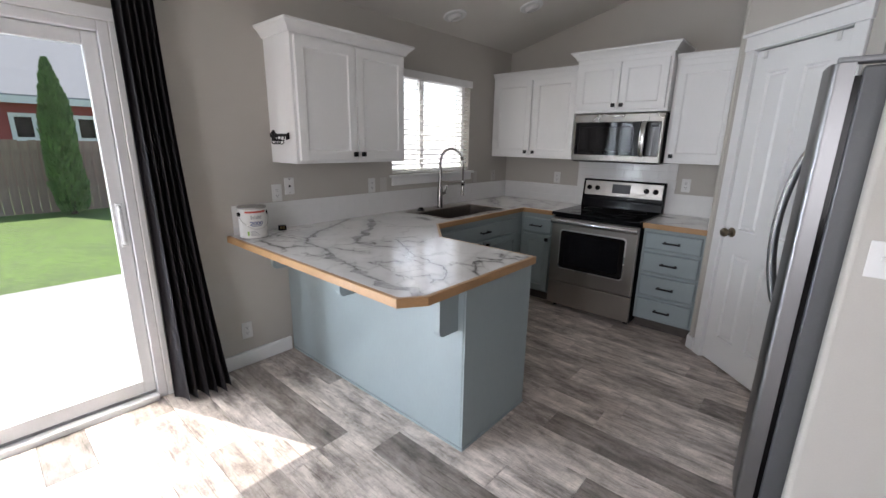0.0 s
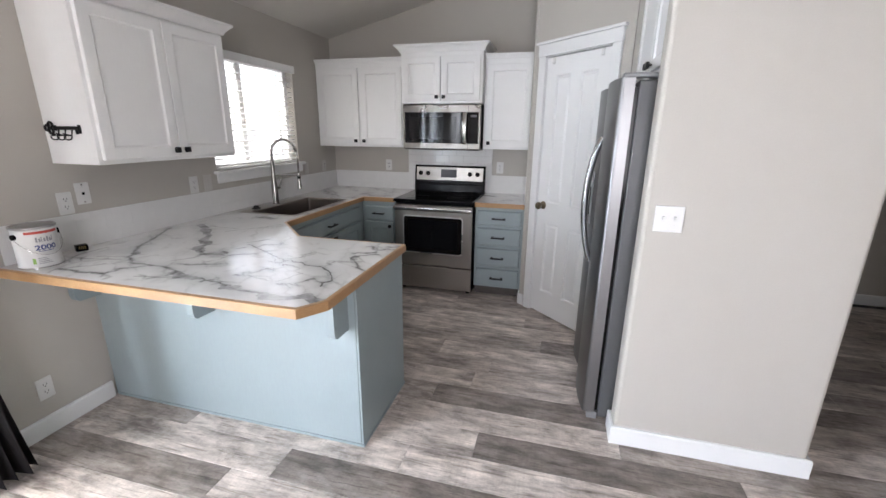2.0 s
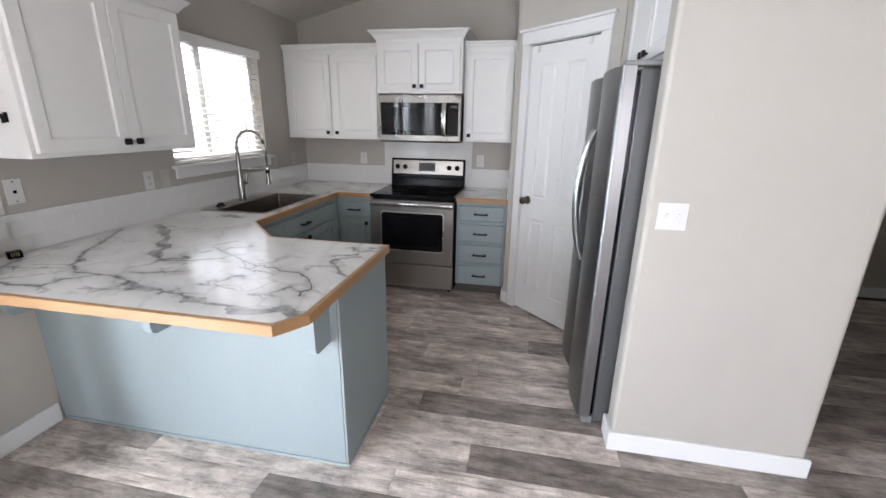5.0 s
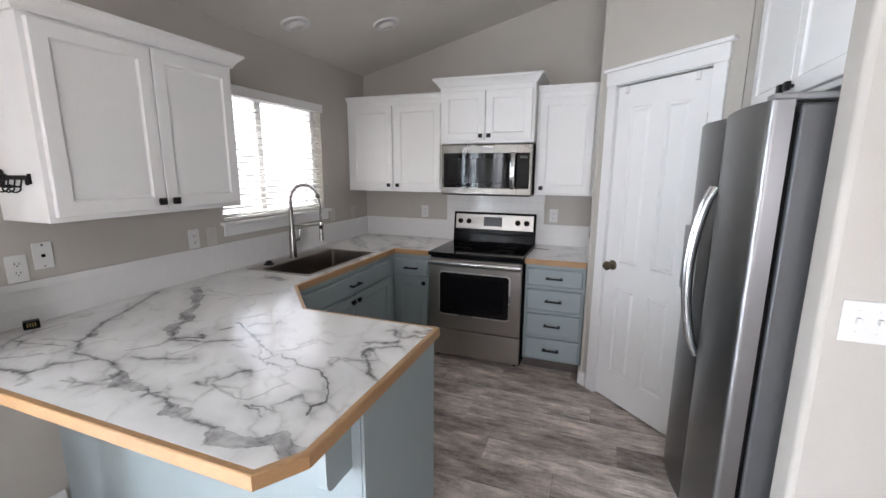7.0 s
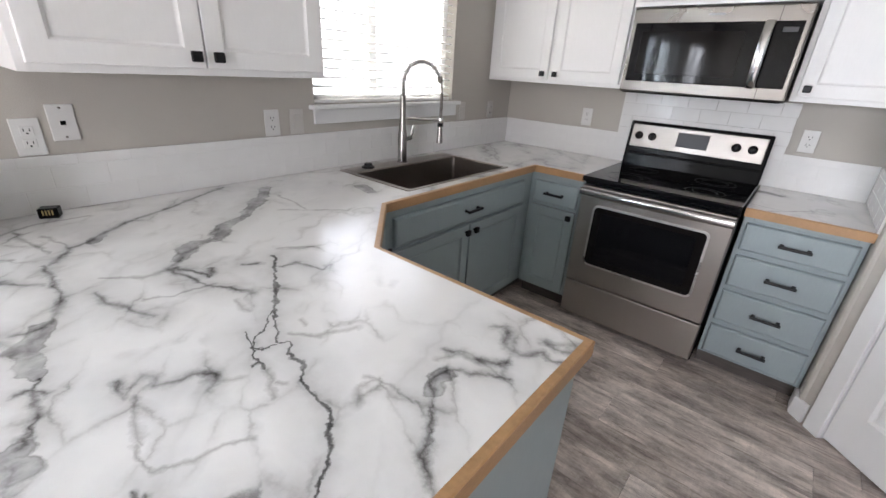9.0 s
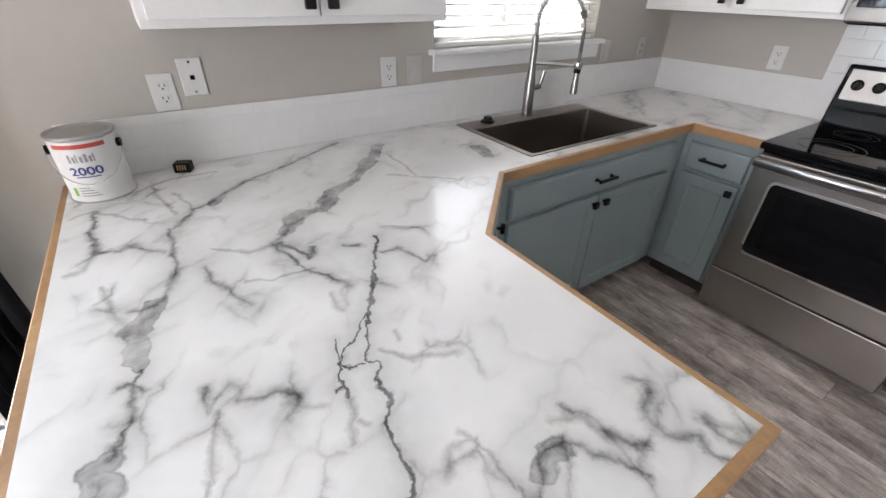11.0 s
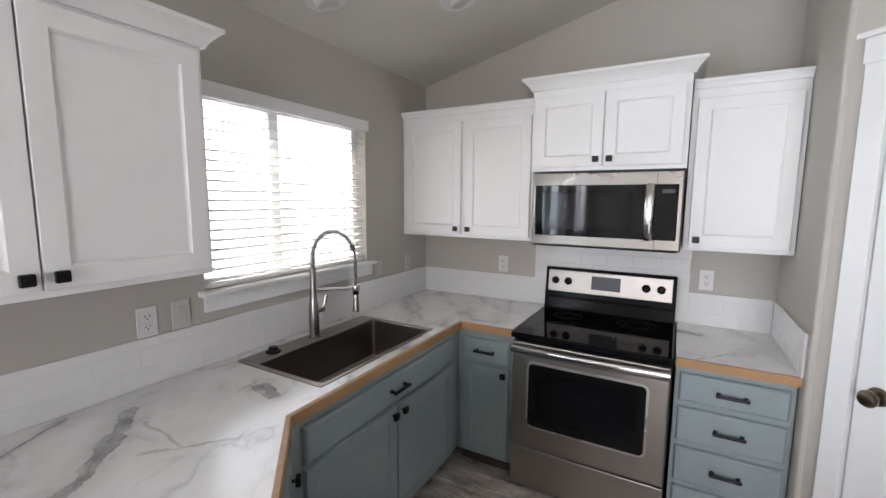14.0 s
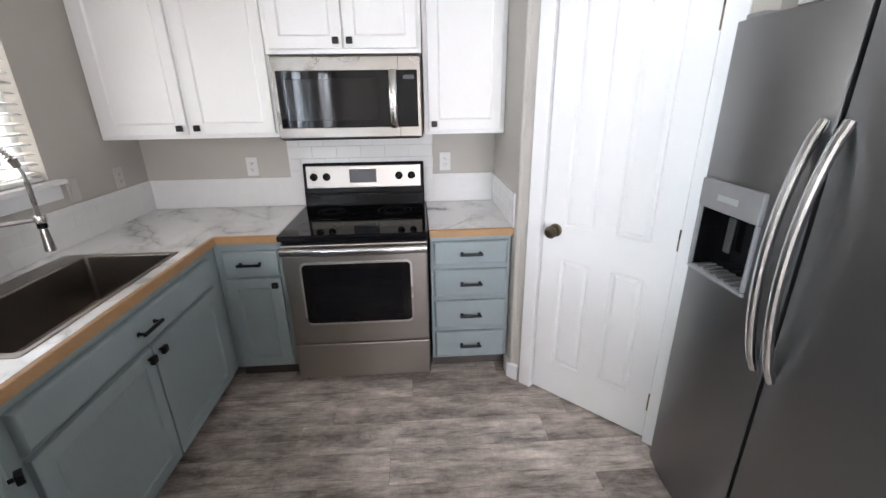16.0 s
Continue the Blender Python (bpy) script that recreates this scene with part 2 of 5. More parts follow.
def plank_mat():
    """Grey-brown wood-look plank, a tone of its own for each plank."""
    mt, nt, bs = base_mat("grey_oak_plank")
    info = nt.nodes.new("ShaderNodeObjectInfo")
    tc = nt.nodes.new("ShaderNodeTexCoord")
    shift = nt.nodes.new("ShaderNodeVectorMath")
    shift.operation = 'MULTIPLY_ADD'
    comb = nt.nodes.new("ShaderNodeCombineXYZ")
    for k in range(3):
        nt.links.new(info.outputs["Random"], comb.inputs[k])
    nt.links.new(comb.outputs[0], shift.inputs[0])
    shift.inputs[1].default_value = (31.0, 17.0, 9.0)
    nt.links.new(tc.outputs["Object"], shift.inputs[2])

    def scaled(s):
        mp = nt.nodes.new("ShaderNodeMapping")
        mp.inputs["Scale"].default_value = s
        nt.links.new(shift.outputs[0], mp.inputs[0])
        return mp.outputs[0]

    long_grain = noise_tex(nt, scaled((1.6, 9, 1)), 2.4, 8.0, 0.64, 0.7)
    saw = noise_tex(nt, scaled((30, 3.0, 1)), 4.0, 4.0, 0.7)
    cloud = noise_tex(nt, scaled((1.5, 3.6, 1)), 2.4, 9.0, 0.72, 0.2)
    sep = nt.nodes.new("ShaderNodeSeparateColor")
    nt.links.new(info.outputs["Color"], sep.inputs[0])
    tone = ramp(nt, sep.outputs[0], [(0.0, (0.195, 0.170, 0.156)), (0.4, (0.425, 0.377, 0.347)), (0.7, (0.520, 0.466, 0.433)), (1.0, (0.62, 0.565, 0.53))])
    c = mul(nt, tone, ramp(nt, long_grain, [(0.28, (0.62, 0.60, 0.59)), (0.5, (0.98, 0.97, 0.96)), (0.72, (1.22, 1.22, 1.22))]))
    c = mul(nt, c, ramp(nt, cloud, [(0.34, (0.40, 0.38, 0.37)), (0.49, (0.95, 0.935, 0.92)), (0.66, (1.55, 1.54, 1.53))]))
    streak = noise_tex(nt, scaled((1.3, 22, 1)), 3.4, 4.0, 0.6, 0.8)
    c = mul(nt, c, ramp(nt, streak, [(0.57, (1.0, 1.0, 1.0)), (0.66, (0.60, 0.57, 0.55)), (0.78, (0.38, 0.36, 0.34))]))
    # short dark checks in the print
    check = noise_tex(nt, scaled((5.0, 46, 1)), 3.0, 3.0, 0.6)
    c = mul(nt, c, ramp(nt, check, [(0.62, (1.0, 1.0, 1.0)), (0.72, (0.58, 0.56, 0.54))]))
    c = mul(nt, c, ramp(nt, saw, [(0.35, (0.92,) * 3), (0.6, (1.04,) * 3)]))
    nt.links.new(c, bs.inputs["Base Color"])
    nt.links.new(ramp(nt, long_grain, [(0.3, (0.46,) * 3), (0.7, (0.33,) * 3)]), bs.inputs["Roughness"])
    bump(nt, bs, long_grain, 0.35, 0.0012)
    return mt


def marble_mat():
    """White laminate with branching grey marble veins that run slantwise."""
    mt, nt, bs = base_mat("marble_laminate")
    v = coords(nt)

    def math_node(op, a, b=None, clamp=False):
        node = nt.nodes.new("ShaderNodeMath")
        node.operation = op
        node.use_clamp = clamp
        for k, val in enumerate((a, b)):
            if val is None:
                continue
            if isinstance(val, (int, float)):
                node.inputs[k].default_value = val
            else:
                nt.links.new(val, node.inputs[k])
        return node.outputs[0]

    def warped(scale, amount, detail, rough=0.6):
        warp = nt.nodes.new("ShaderNodeTexNoise")
        for key, value in (("Scale", scale), ("Detail", detail), ("Roughness", rough)):
            warp.inputs[key].default_value = value
        nt.links.new(v, warp.inputs["Vector"])
        mad = nt.nodes.new("ShaderNodeVectorMath")
        mad.operation = 'MULTIPLY_ADD'
        nt.links.new(warp.outputs["Color"], mad.inputs[0])
        mad.inputs[1].default_value = (amount, amount, amount)
        nt.links.new(v, mad.inputs[2])
        return mad.outputs[0]

    def cracks(vec, scale, seed, stretch, turn=53):
        rot = nt.nodes.new("ShaderNodeMapping")
        rot.inputs["Rotation"].default_value = (0, 0, radians(turn))
        nt.links.new(vec, rot.inputs[0])
        mp = nt.nodes.new("ShaderNodeMapping")
        mp.inputs["Location"].default_value = (seed, seed * 1.7, 0.3)
        mp.inputs["Scale"].default_value = stretch
        nt.links.new(rot.outputs[0], mp.inputs[0])
        vo = nt.nodes.new("ShaderNodeTexVoronoi")
        vo.feature = 'DISTANCE_TO_EDGE'
        vo.inputs["Scale"].default_value = scale
        nt.links.new(mp.outputs[0], vo.inputs["Vector"])
        return vo.outputs["Distance"]

    def contour(vec, scale, seed, stretch, turn):
        rot = nt.nodes.new("ShaderNodeMapping")
        rot.inputs["Rotation"].default_value = (0, 0, radians(turn))
        nt.links.new(vec, rot.inputs[0])
        mp = nt.nodes.new("ShaderNodeMapping")
        mp.inputs["Location"].default_value = (seed, seed * 1.3, 0.7)
        mp.inputs["Scale"].default_value = stretch
        nt.links.new(rot.outputs[0], mp.inputs[0])
        n = noise_tex(nt, mp.outputs[0], scale, 3.0, 0.5)
        return math_node('ABSOLUTE', math_node('SUBTRACT', n, 0.5))

    def vmath(op, a, b=None, scale=None):
        node = nt.nodes.new("ShaderNodeVectorMath")
        node.operation = op
        for k, val in enumerate((a, b)):
            if val is None:
                continue
            if isinstance(val, tuple):
                node.inputs[k].default_value = val
            else:
                nt.links.new(val, node.inputs[k])
        if scale is not None:
            nt.links.new(scale, node.inputs["Scale"])
        return node.outputs["Value"] if op in ('DOT_PRODUCT', 'LENGTH', 'DISTANCE') else node.outputs["Vector"]

    w1 = warped(3.0, 0.26, 5.0, 0.55)
    w2 = warped(5.0, 0.15, 5.0, 0.55)

    def wavy(scale, amount, detail, rough):
        warp = nt.nodes.new("ShaderNodeTexNoise")
        for key, value in (("Scale", scale), ("Detail", detail), ("Roughness", rough)):
            warp.inputs[key].default_value = value
        nt.links.new(v, warp.inputs["Vector"])
        off = vmath('SUBTRACT', warp.outputs["Color"], (0.5, 0.5, 0.5))
        flat = vmath('MULTIPLY', off, (amount, amount, 0.0))
        return vmath('ADD', flat, vmath('MULTIPLY', v, (1.0, 1.0, 0.0)))

    wander = wavy(14.0, 0.055, 5.0, 0.66)
    smoke = wavy(10.0, 0.065, 6.0, 0.64)

    def vein(vec, far, *pts):
        """Distance to a vein that runs through the points (x, y), together with the distance to those before."""
        for p, q in zip(pts, pts[1:]):
            p, q = (Vector((c[0] - 0.6, c[1] + 1.9, 0.0)) for c in (p, q))
            d = (q - p).normalized()
            rel = vmath('SUBTRACT', vec, tuple(p))
            along = math_node('MINIMUM', math_node('MAXIMUM', vmath('DOT_PRODUCT', rel, tuple(d)), 0.0), (q - p).length)
            node = nt.nodes.new("ShaderNodeVectorMath")
            node.operation = 'SCALE'
            node.inputs[0].default_value = tuple(d)
            nt.links.new(along, node.inputs["Scale"])
            dist = vmath('DISTANCE', rel, node.outputs["Vector"])
            far = dist if far is None else math_node('MINIMUM', far, dist)
        return far

    # thin dark fissures
    dark = vein(wander, None, (0.807, -2.46), (0.899, -2.507), (0.991, -2.555), (1.063, -2.603), (1.101, -2.635), (1.142, -2.674), (1.17, -2.702), (1.216, -2.714), (1.243, -2.719))
    dark = vein(wander, dark, (1.063, -2.603), (1.099, -2.616), (1.158, -2.65), (1.182, -2.669), (1.2, -2.651), (1.249, -2.668), (1.289, -2.668), (1.35, -2.692), (1.394, -2.705), (1.436, -2.719), (1.49, -2.764), (1.52, -2.8), (1.55, -2.855), (1.52, -2.891), (1.54, -2.92))
    dark = vein(wander, dark, (1.17, -2.702), (1.187, -2.691), (1.189, -2.672))
    dark = vein(wander, dark, (1.112, -2.689), (1.16, -2.7))
    dark = vein(wander, dark, (1.216, -2.714), (1.22, -2.73))
    # grey veins of middling width
    mid = vein(wander, None, (0.812, -2.945), (0.774, -2.928), (0.69, -2.906), (0.572, -2.903), (0.481, -2.907))
    mid = vein(wander, mid, (0.999, -2.993), (1.033, -3.002), (1.088, -3.002), (1.118, -3.017), (1.148, -3.026), (1.159, -3.031))
    mid = vein(wander, mid, (1.027, -3.02), (1.031, -3.002), (1.056, -2.986))
    mid = vein(wander, mid, (1.096, -2.91), (1.146, -2.907), (1.13, -2.892), (1.109, -2.874), (1.131, -2.863), (1.153, -2.863), (1.161, -2.835), (1.171, -2.807), (1.199, -2.794))
    mid = vein(wander, mid, (0.661, -2.646), (0.704, -2.691), (0.752, -2.655), (0.814, -2.637), (0.773, -2.612))
    mid = vein(wander, mid, (0.726, -2.851), (0.794, -2.85), (0.864, -2.824), (0.922, -2.798))
    mid = vein(wander, mid, (0.704, -2.691), (0.762, -2.683), (0.874, -2.658), (0.962, -2.598))
    mid = vein(wander, mid, (0.296, -2.713), (0.37, -2.782), (0.395, -2.837), (0.489, -2.895))
    mid = vein(wander, mid, (0.277, -3.074), (0.437, -3.074), (0.526, -3.061), (0.546, -3.013), (0.528, -2.989), (0.586, -2.953), (0.605, -2.922))
    mid = vein(wander, mid, (0.884, -2.476), (0.883, -2.441), (0.926, -2.43), (0.97, -2.416), (0.96, -2.379))
    mid = vein(wander, mid, (0.801, -2.548), (0.825, -2.52))
    mid = vein(wander, mid, (0.819, -3.004), (0.819, -2.966), (0.804, -2.942))
    mid = vein(wander, mid, (1.495, -2.544), (1.478, -2.527), (1.479, -2.501), (1.495, -2.477), (1.529, -2.455), (1.572, -2.427))
    mid = vein(wander, mid, (1.506, -2.422), (1.554, -2.397))
    mid = vein(wander, mid, (1.476, -2.282), (1.504, -2.321), (1.519, -2.357), (1.551, -2.358), (1.572, -2.335), (1.586, -2.31), (1.616, -2.322), (1.646, -2.309))
    mid = vein(wander, mid, (1.572, -2.282), (1.61, -2.281), (1.648, -2.241))
    mid = vein(wander, mid, (1.456, -2.31), (1.478, -2.286))
    mid = vein(wander, mid, (1.443, -2.443), (1.455, -2.433))
    mid = vein(wander, mid, (1.34, -2.948), (1.405, -2.958), (1.43, -2.975))
    mid = vein(wander, mid, (1.357, -2.938), (1.445, -2.944), (1.418, -2.923), (1.46, -2.859))
    mid = vein(wander, mid, (1.196, -3.045), (1.25, -3.06), (1.346, -3.05))
    mid = vein(wander, mid, (0.04, -2.261), (0.197, -2.54), (0.296, -2.713))
    mid = vein(wander, mid, (1.495, -2.544), (1.58, -2.66), (1.64, -2.7))
    # broad smoky bands with darker rims
    band = vein(smoke, None, (0.82, -2.948), (0.858, -2.974), (0.88, -2.993), (0.942, -2.988), (0.993, -2.994))
    band = vein(smoke, band, (1.159, -3.029), (1.163, -3.051), (1.196, -3.045))
    band = vein(smoke, band, (0.16, -2.13), (0.283, -2.23), (0.435, -2.36), (0.496, -2.459), (0.583, -2.525), (0.587, -2.589), (0.661, -2.646))
    band = vein(smoke, band, (0.341, -2.75), (0.37, -2.782))
    band = vein(smoke, band, (1.499, -2.55), (1.48, -2.528), (1.48, -2.502))
    band = vein(smoke, band, (1.38, -3.08), (1.5, -3.07), (1.545, -3.03), (1.61, -3.06))
    band = vein(smoke, band, (0.37, -1.79), (0.48, -1.82))
    # pale threads
    soft_d = vein(smoke, None, (1.199, -2.794), (1.216, -2.778), (1.234, -2.759))
    soft_d = vein(smoke, soft_d, (1.162, -2.898), (1.203, -2.908), (1.268, -2.916))
    soft_d = vein(smoke, soft_d, (0.712, -2.759), (0.656, -2.828))
    soft_d = vein(smoke, soft_d, (0.71, -2.682), (0.712, -2.759))
    soft_d = vein(smoke, soft_d, (0.828, -2.785), (0.859, -2.725), (0.858, -2.652))
    soft_d = vein(smoke, soft_d, (0.395, -2.837), (0.238, -2.871))
    soft_d = vein(smoke, soft_d, (0.608, -3.115), (0.602, -3.083), (0.51, -3.069))
    soft_d = vein(smoke, soft_d, (0.696, -3.048), (0.792, -3.023), (0.891, -3.009))
    soft_d = vein(smoke, soft_d, (1.178, -2.635), (1.224, -2.591), (1.259, -2.513))
    soft_d = vein(smoke, soft_d, (1.14, -2.589), (1.169, -2.588))
    soft_d = vein(smoke, soft_d, (0.775, -2.425), (0.826, -2.344))
    soft_d = vein(smoke, soft_d, (0.292, -3.119), (0.262, -3.075), (0.399, -2.95))
    soft_d = vein(smoke, soft_d, (0.973, -2.649), (1.033, -2.647))
    soft_d = vein(smoke, soft_d, (1.243, -2.719), (1.289, -2.743), (1.32, -2.745))
    soft_d = vein(smoke, soft_d, (1.283, -2.728), (1.3, -2.716))
    soft_d = vein(smoke, soft_d, (0.401, -2.877), (0.167, -2.928))
    soft_d = vein(smoke, soft_d, (1.525, -2.597), (1.502, -2.585))
    soft_d = vein(smoke, soft_d, (1.58, -2.271), (1.619, -2.243), (1.65, -2.213))
    soft_d = vein(smoke, soft_d, (1.519, -2.204), (1.559, -2.196), (1.589, -2.201), (1.64, -2.201))
    soft_d = vein(smoke, soft_d, (1.441, -2.481), (1.465, -2.42), (1.506, -2.422))
    soft_d = vein(smoke, soft_d, (1.392, -2.599), (1.437, -2.582), (1.497, -2.591))
    soft_d = vein(smoke, soft_d, (1.267, -2.922), (1.33, -2.926), (1.352, -2.853), (1.373, -2.812))
    soft_d = vein(smoke, soft_d, (0.452, -2.243), (0.594, -2.079))
    soft_d = vein(smoke, soft_d, (0.175, -3.086), (0.214, -3.015), (0.121, -2.888), (0.12, -2.739))
    soft_d = vein(smoke, soft_d, (0.279, -2.148), (0.515, -2.16), (0.607, -2.072))
    soft_d = vein(smoke, soft_d, (1.41, -2.585), (1.408, -2.623), (1.428, -2.657))
    wide = noise_tex(nt, v, 9.0, 3.0, 0.6)
    width = ramp(nt, wide, [(0.34, (0.10,) * 3), (0.66, (1.0,) * 3)])
    broken = ramp(nt, noise_tex(nt, smoke, 14.0, 4.0, 0.6), [(0.34, (0.30,) * 3), (0.62, (1.0,) * 3)])

    def over(d, size, floor_w):
        return math_node('DIVIDE', d, math_node('ADD', math_node('MULTIPLY', width, size), floor_w))

    grain = noise_tex(nt, w2, 9.0, 5.0, 0.65)
    soft = noise_tex(nt, w1, 2.4, 5.0, 0.6)
    white = ramp(nt, soft, [(0.28, (0.66, 0.66, 0.67)), (0.46, (0.775, 0.773, 0.77)), (0.7, (0.82, 0.815, 0.808))])
    speck = ramp(nt, grain, [(0.30, (0.62, 0.62, 0.62)), (0.58, (1, 1, 1))])
    # a scatter of faint veins over the rest
    sep = nt.nodes.new("ShaderNodeSeparateXYZ")
    nt.links.new(v, sep.inputs[0])
    rest = ramp(nt, sep.outputs["Y"], [(0.0, (0.25, 0.25, 0.25)), (0.25, (0.8, 0.8, 0.8))])
    patch_a = noise_tex(nt, coords(nt, (1, 1, 1)), 2.1, 2.0)
    patch_c = noise_tex(nt, coords(nt, (0.9, 1.4, 1)), 4.0, 2.0)
    m_a = ramp(nt, patch_a, [(0.43, (0, 0, 0)), (0.54, (1, 1, 1))])
    m_c = ramp(nt, patch_c, [(0.44, (0, 0, 0)), (0.62, (1, 1, 1))])
    main = cracks(w1, 2.7, MARBLE_SEED, (0.30, 1.0, 1.0))
    hair = contour(w2, 4.2, MARBLE_SEED + 9.1, (0.55, 1.0, 1.0), 66)
    c = mul(nt, white, ramp(nt, main, [(0.0, (0.42, 0.42, 0.42)), (0.02, (0.72, 0.72, 0.725)), (0.10, (1, 1, 1))]), fac=mul(nt, m_a, rest))
    c = mul(nt, c, ramp(nt, hair, [(0.0, (0.74, 0.735, 0.73)), (0.010, (0.88, 0.88, 0.88)), (0.035, (1, 1, 1))]), fac=m_c)
    # small branches that leave the veins
    m_tw = ramp(nt, noise_tex(nt, v, 6.0, 2.0), [(0.42, (0, 0, 0)), (0.56, (1, 1, 1))])
    halo = math_node('MINIMUM', math_node('MINIMUM', dark, mid), band)
    c = mul(nt, c, ramp(nt, halo, [(0.0, (0.68, 0.68, 0.685)), (0.025, (0.85, 0.85, 0.852)), (0.08, (1, 1, 1))]), fac=speck)
    twig = cracks(wander, 8.5, MARBLE_SEED + 4.4, (0.55, 1.0, 1.0), 40)
    near = ramp(nt, math_node('MINIMUM', halo, soft_d), [(0.02, (1, 1, 1)), (0.085, (0, 0, 0))])
    c = mul(nt, c, ramp(nt, twig, [(0.0, (0.45, 0.445, 0.44)), (0.035, (0.80, 0.80, 0.80)), (0.11, (1, 1, 1))]), fac=mul(nt, near, mul(nt, broken, m_tw)))
    c = mul(nt, c, ramp(nt, over(soft_d, 0.013, 0.004), [(0.0, (0.58, 0.575, 0.57)), (0.5, (0.80, 0.80, 0.80)), (1.0, (1, 1, 1))]), fac=speck)
    c = mul(nt, c, ramp(nt, over(band, 0.030, 0.010), [(0.0, (0.44, 0.44, 0.445)), (0.60, (0.52, 0.52, 0.525)), (0.80, (0.32, 0.315, 0.31)), (0.90, (0.68, 0.68, 0.68)), (1.0, (1, 1, 1))]), fac=broken)
    c = mul(nt, c, ramp(nt, over(mid, 0.016, 0.004), [(0.0, (0.20, 0.195, 0.19)), (0.22, (0.40, 0.395, 0.39)), (0.55, (0.74, 0.74, 0.74)), (1.0, (1, 1, 1))]), fac=broken)
    c = mul(nt, c, ramp(nt, over(dark, 0.0055, 0.0020), [(0.0, (0.10, 0.10, 0.10)), (0.45, (0.28, 0.275, 0.27)), (1.0, (1, 1, 1))]), fac=speck)
    nt.links.new(c, bs.inputs["Base Color"])
    bs.inputs["Roughness"].default_value = 0.19
    bs.inputs["Specular IOR Level"].default_value = 0.95
    bump(nt, bs, noise_tex(nt, v, 160, 2.0), 0.08, 0.0003)
    return mt


MARBLE_SEED = 2.3
PLANK = plank_mat()
MARBLE = marble_mat()


def glass_mat():
    mt, nt, bs = base_mat("window_glass")
    bs.inputs["Transmission Weight"].default_value = 1.0
    bs.inputs["Roughness"].default_value = 0.0
    bs.inputs["IOR"].default_value = 1.45
    bs.inputs["Base Color"].default_value = (0.97, 0.98, 0.98, 1)
    return mt


GLASS = glass_mat()
GRASS = surface("lawn_grass", (0.20, 0.33, 0.06), 0.8, grain=30, var=0.7, blot=1.2, blotvar=0.35, stretch=(1, 0.4, 1))
CONC = surface("patio_concrete", (0.50, 0.48, 0.45), 0.85, grain=120, var=0.12, blot=1.5, blotvar=0.12, relief=0.002)
FENCEM = surface("weathered_cedar", (0.42, 0.29, 0.235), 0.85, grain=8, var=0.35, blot=2, blotvar=0.3, stretch=(8, 8, 0.6))
BARN = surface("barn_red_siding", (0.32, 0.06, 0.055), 0.7, grain=30, var=0.15, stretch=(1, 1, 6))
ROOFM = surface("grey_asphalt_shingle", (0.33, 0.33, 0.345), 0.9, grain=30, var=0.3, blotvar=0.12)
LEAF = surface("cypress_green", (0.15, 0.28, 0.075), 0.7, grain=30, var=0.5, blotvar=0.3)
BARK = surface("bark", (0.10, 0.07, 0.05), 0.9, grain=30, var=0.4)

# ---- structure ----
CEIL0, PITCH = 2.46, 0.25
RIDGE = 4.4
XR, YB = 8.0, -7.6


def ceil_z(x):
    return CEIL0 + PITCH * (x if x < RIDGE else 2 * RIDGE - x)


def structure(name, bm, material, label):
    return solo(name, bm, material, label, name.split("_")[0], kind="structure")


# window wall, with the kitchen window and the sliding door cut through it
WY0, WY1, WZ0, WZ1 = -1.765, -0.715, 1.235, 2.085
SY0, SY1, SZ1 = -5.46, -3.60, 2.05
V0, V1, VZ0, VZ1 = -7.25, -6.25, 0.95, 2.05
bm = bmesh.new()
T = 0.16
for y0, y1, z0, z1 in ((WY1, 0.0, -0.15, 2.7), (WY0, WY1, -0.15, WZ0), (WY0, WY1, WZ1, 2.7), (SY1, WY0, -0.15, 2.7), (SY0, SY1, SZ1, 2.7), (SY0, SY1, -0.15, -0.02), (V1, SY0, -0.15, 2.7), (V0, V1, -0.15, VZ0), (V0, V1, VZ1, 2.7), (YB, V0, -0.15, 2.7)):
    box(bm, (-T, y0, z0), (0, y1, z1))
structure("wall_west", bm, WALL, "greige painted wall with a window and a sliding door")


def gable(bm, x0, x1, y0, y1, z0=-0.15):
    """A wall along x whose top follows the sloped ceiling."""
    xs = [x0] + ([RIDGE] if x0 < RIDGE < x1 else []) + [x1]
    outline = [(x0, z0), (x1, z0)] + [(x, ceil_z(x) + 0.05) for x in reversed(xs)]
    front = [bm.verts.new((x, y0, z)) for x, z in outline]
    back = [bm.verts.new((x, y1, z)) for x, z in outline]
    bm.faces.new(front)
    bm.faces.new(list(reversed(back)))
    for k in range(len(outline)):
        j = (k + 1) % len(outline)
        bm.faces.new((front[j], front[k], back[k], back[j]))
    return bm


structure("wall_north", gable(bmesh.new(), -T, 2.32, 0.0, 0.16), WALL, "greige painted wall behind the cooking range")
structure("wall_hall", gable(bmesh.new(), 3.68, XR, 0.2, 0.36), WALL, "greige painted wall of the next room")
bm = bmesh.new()
# unseen opening, invented to let the south fill lamp in
BWX0, BWX1, BWZ0, BWZ1 = 2.3, 4.0, 0.6, 2.2
gable(bm, -T, BWX0, YB - 0.16, YB)
gable(bm, BWX1, XR, YB - 0.16, YB)
box(bm, (BWX0, YB - 0.16, -0.15), (BWX1, YB, BWZ0))
box(bm, (BWX0, YB - 0.16, BWZ1), (BWX1, YB, 3.1))
structure("wall_south", bm, WALL, "greige painted wall with an unseen opening added for the fill lamp")
structure("wall_east", B((XR, YB - 0.16, -0.15), (XR + 0.16, 0.36, 3.6)), WALL, "greige painted wall of the living side")

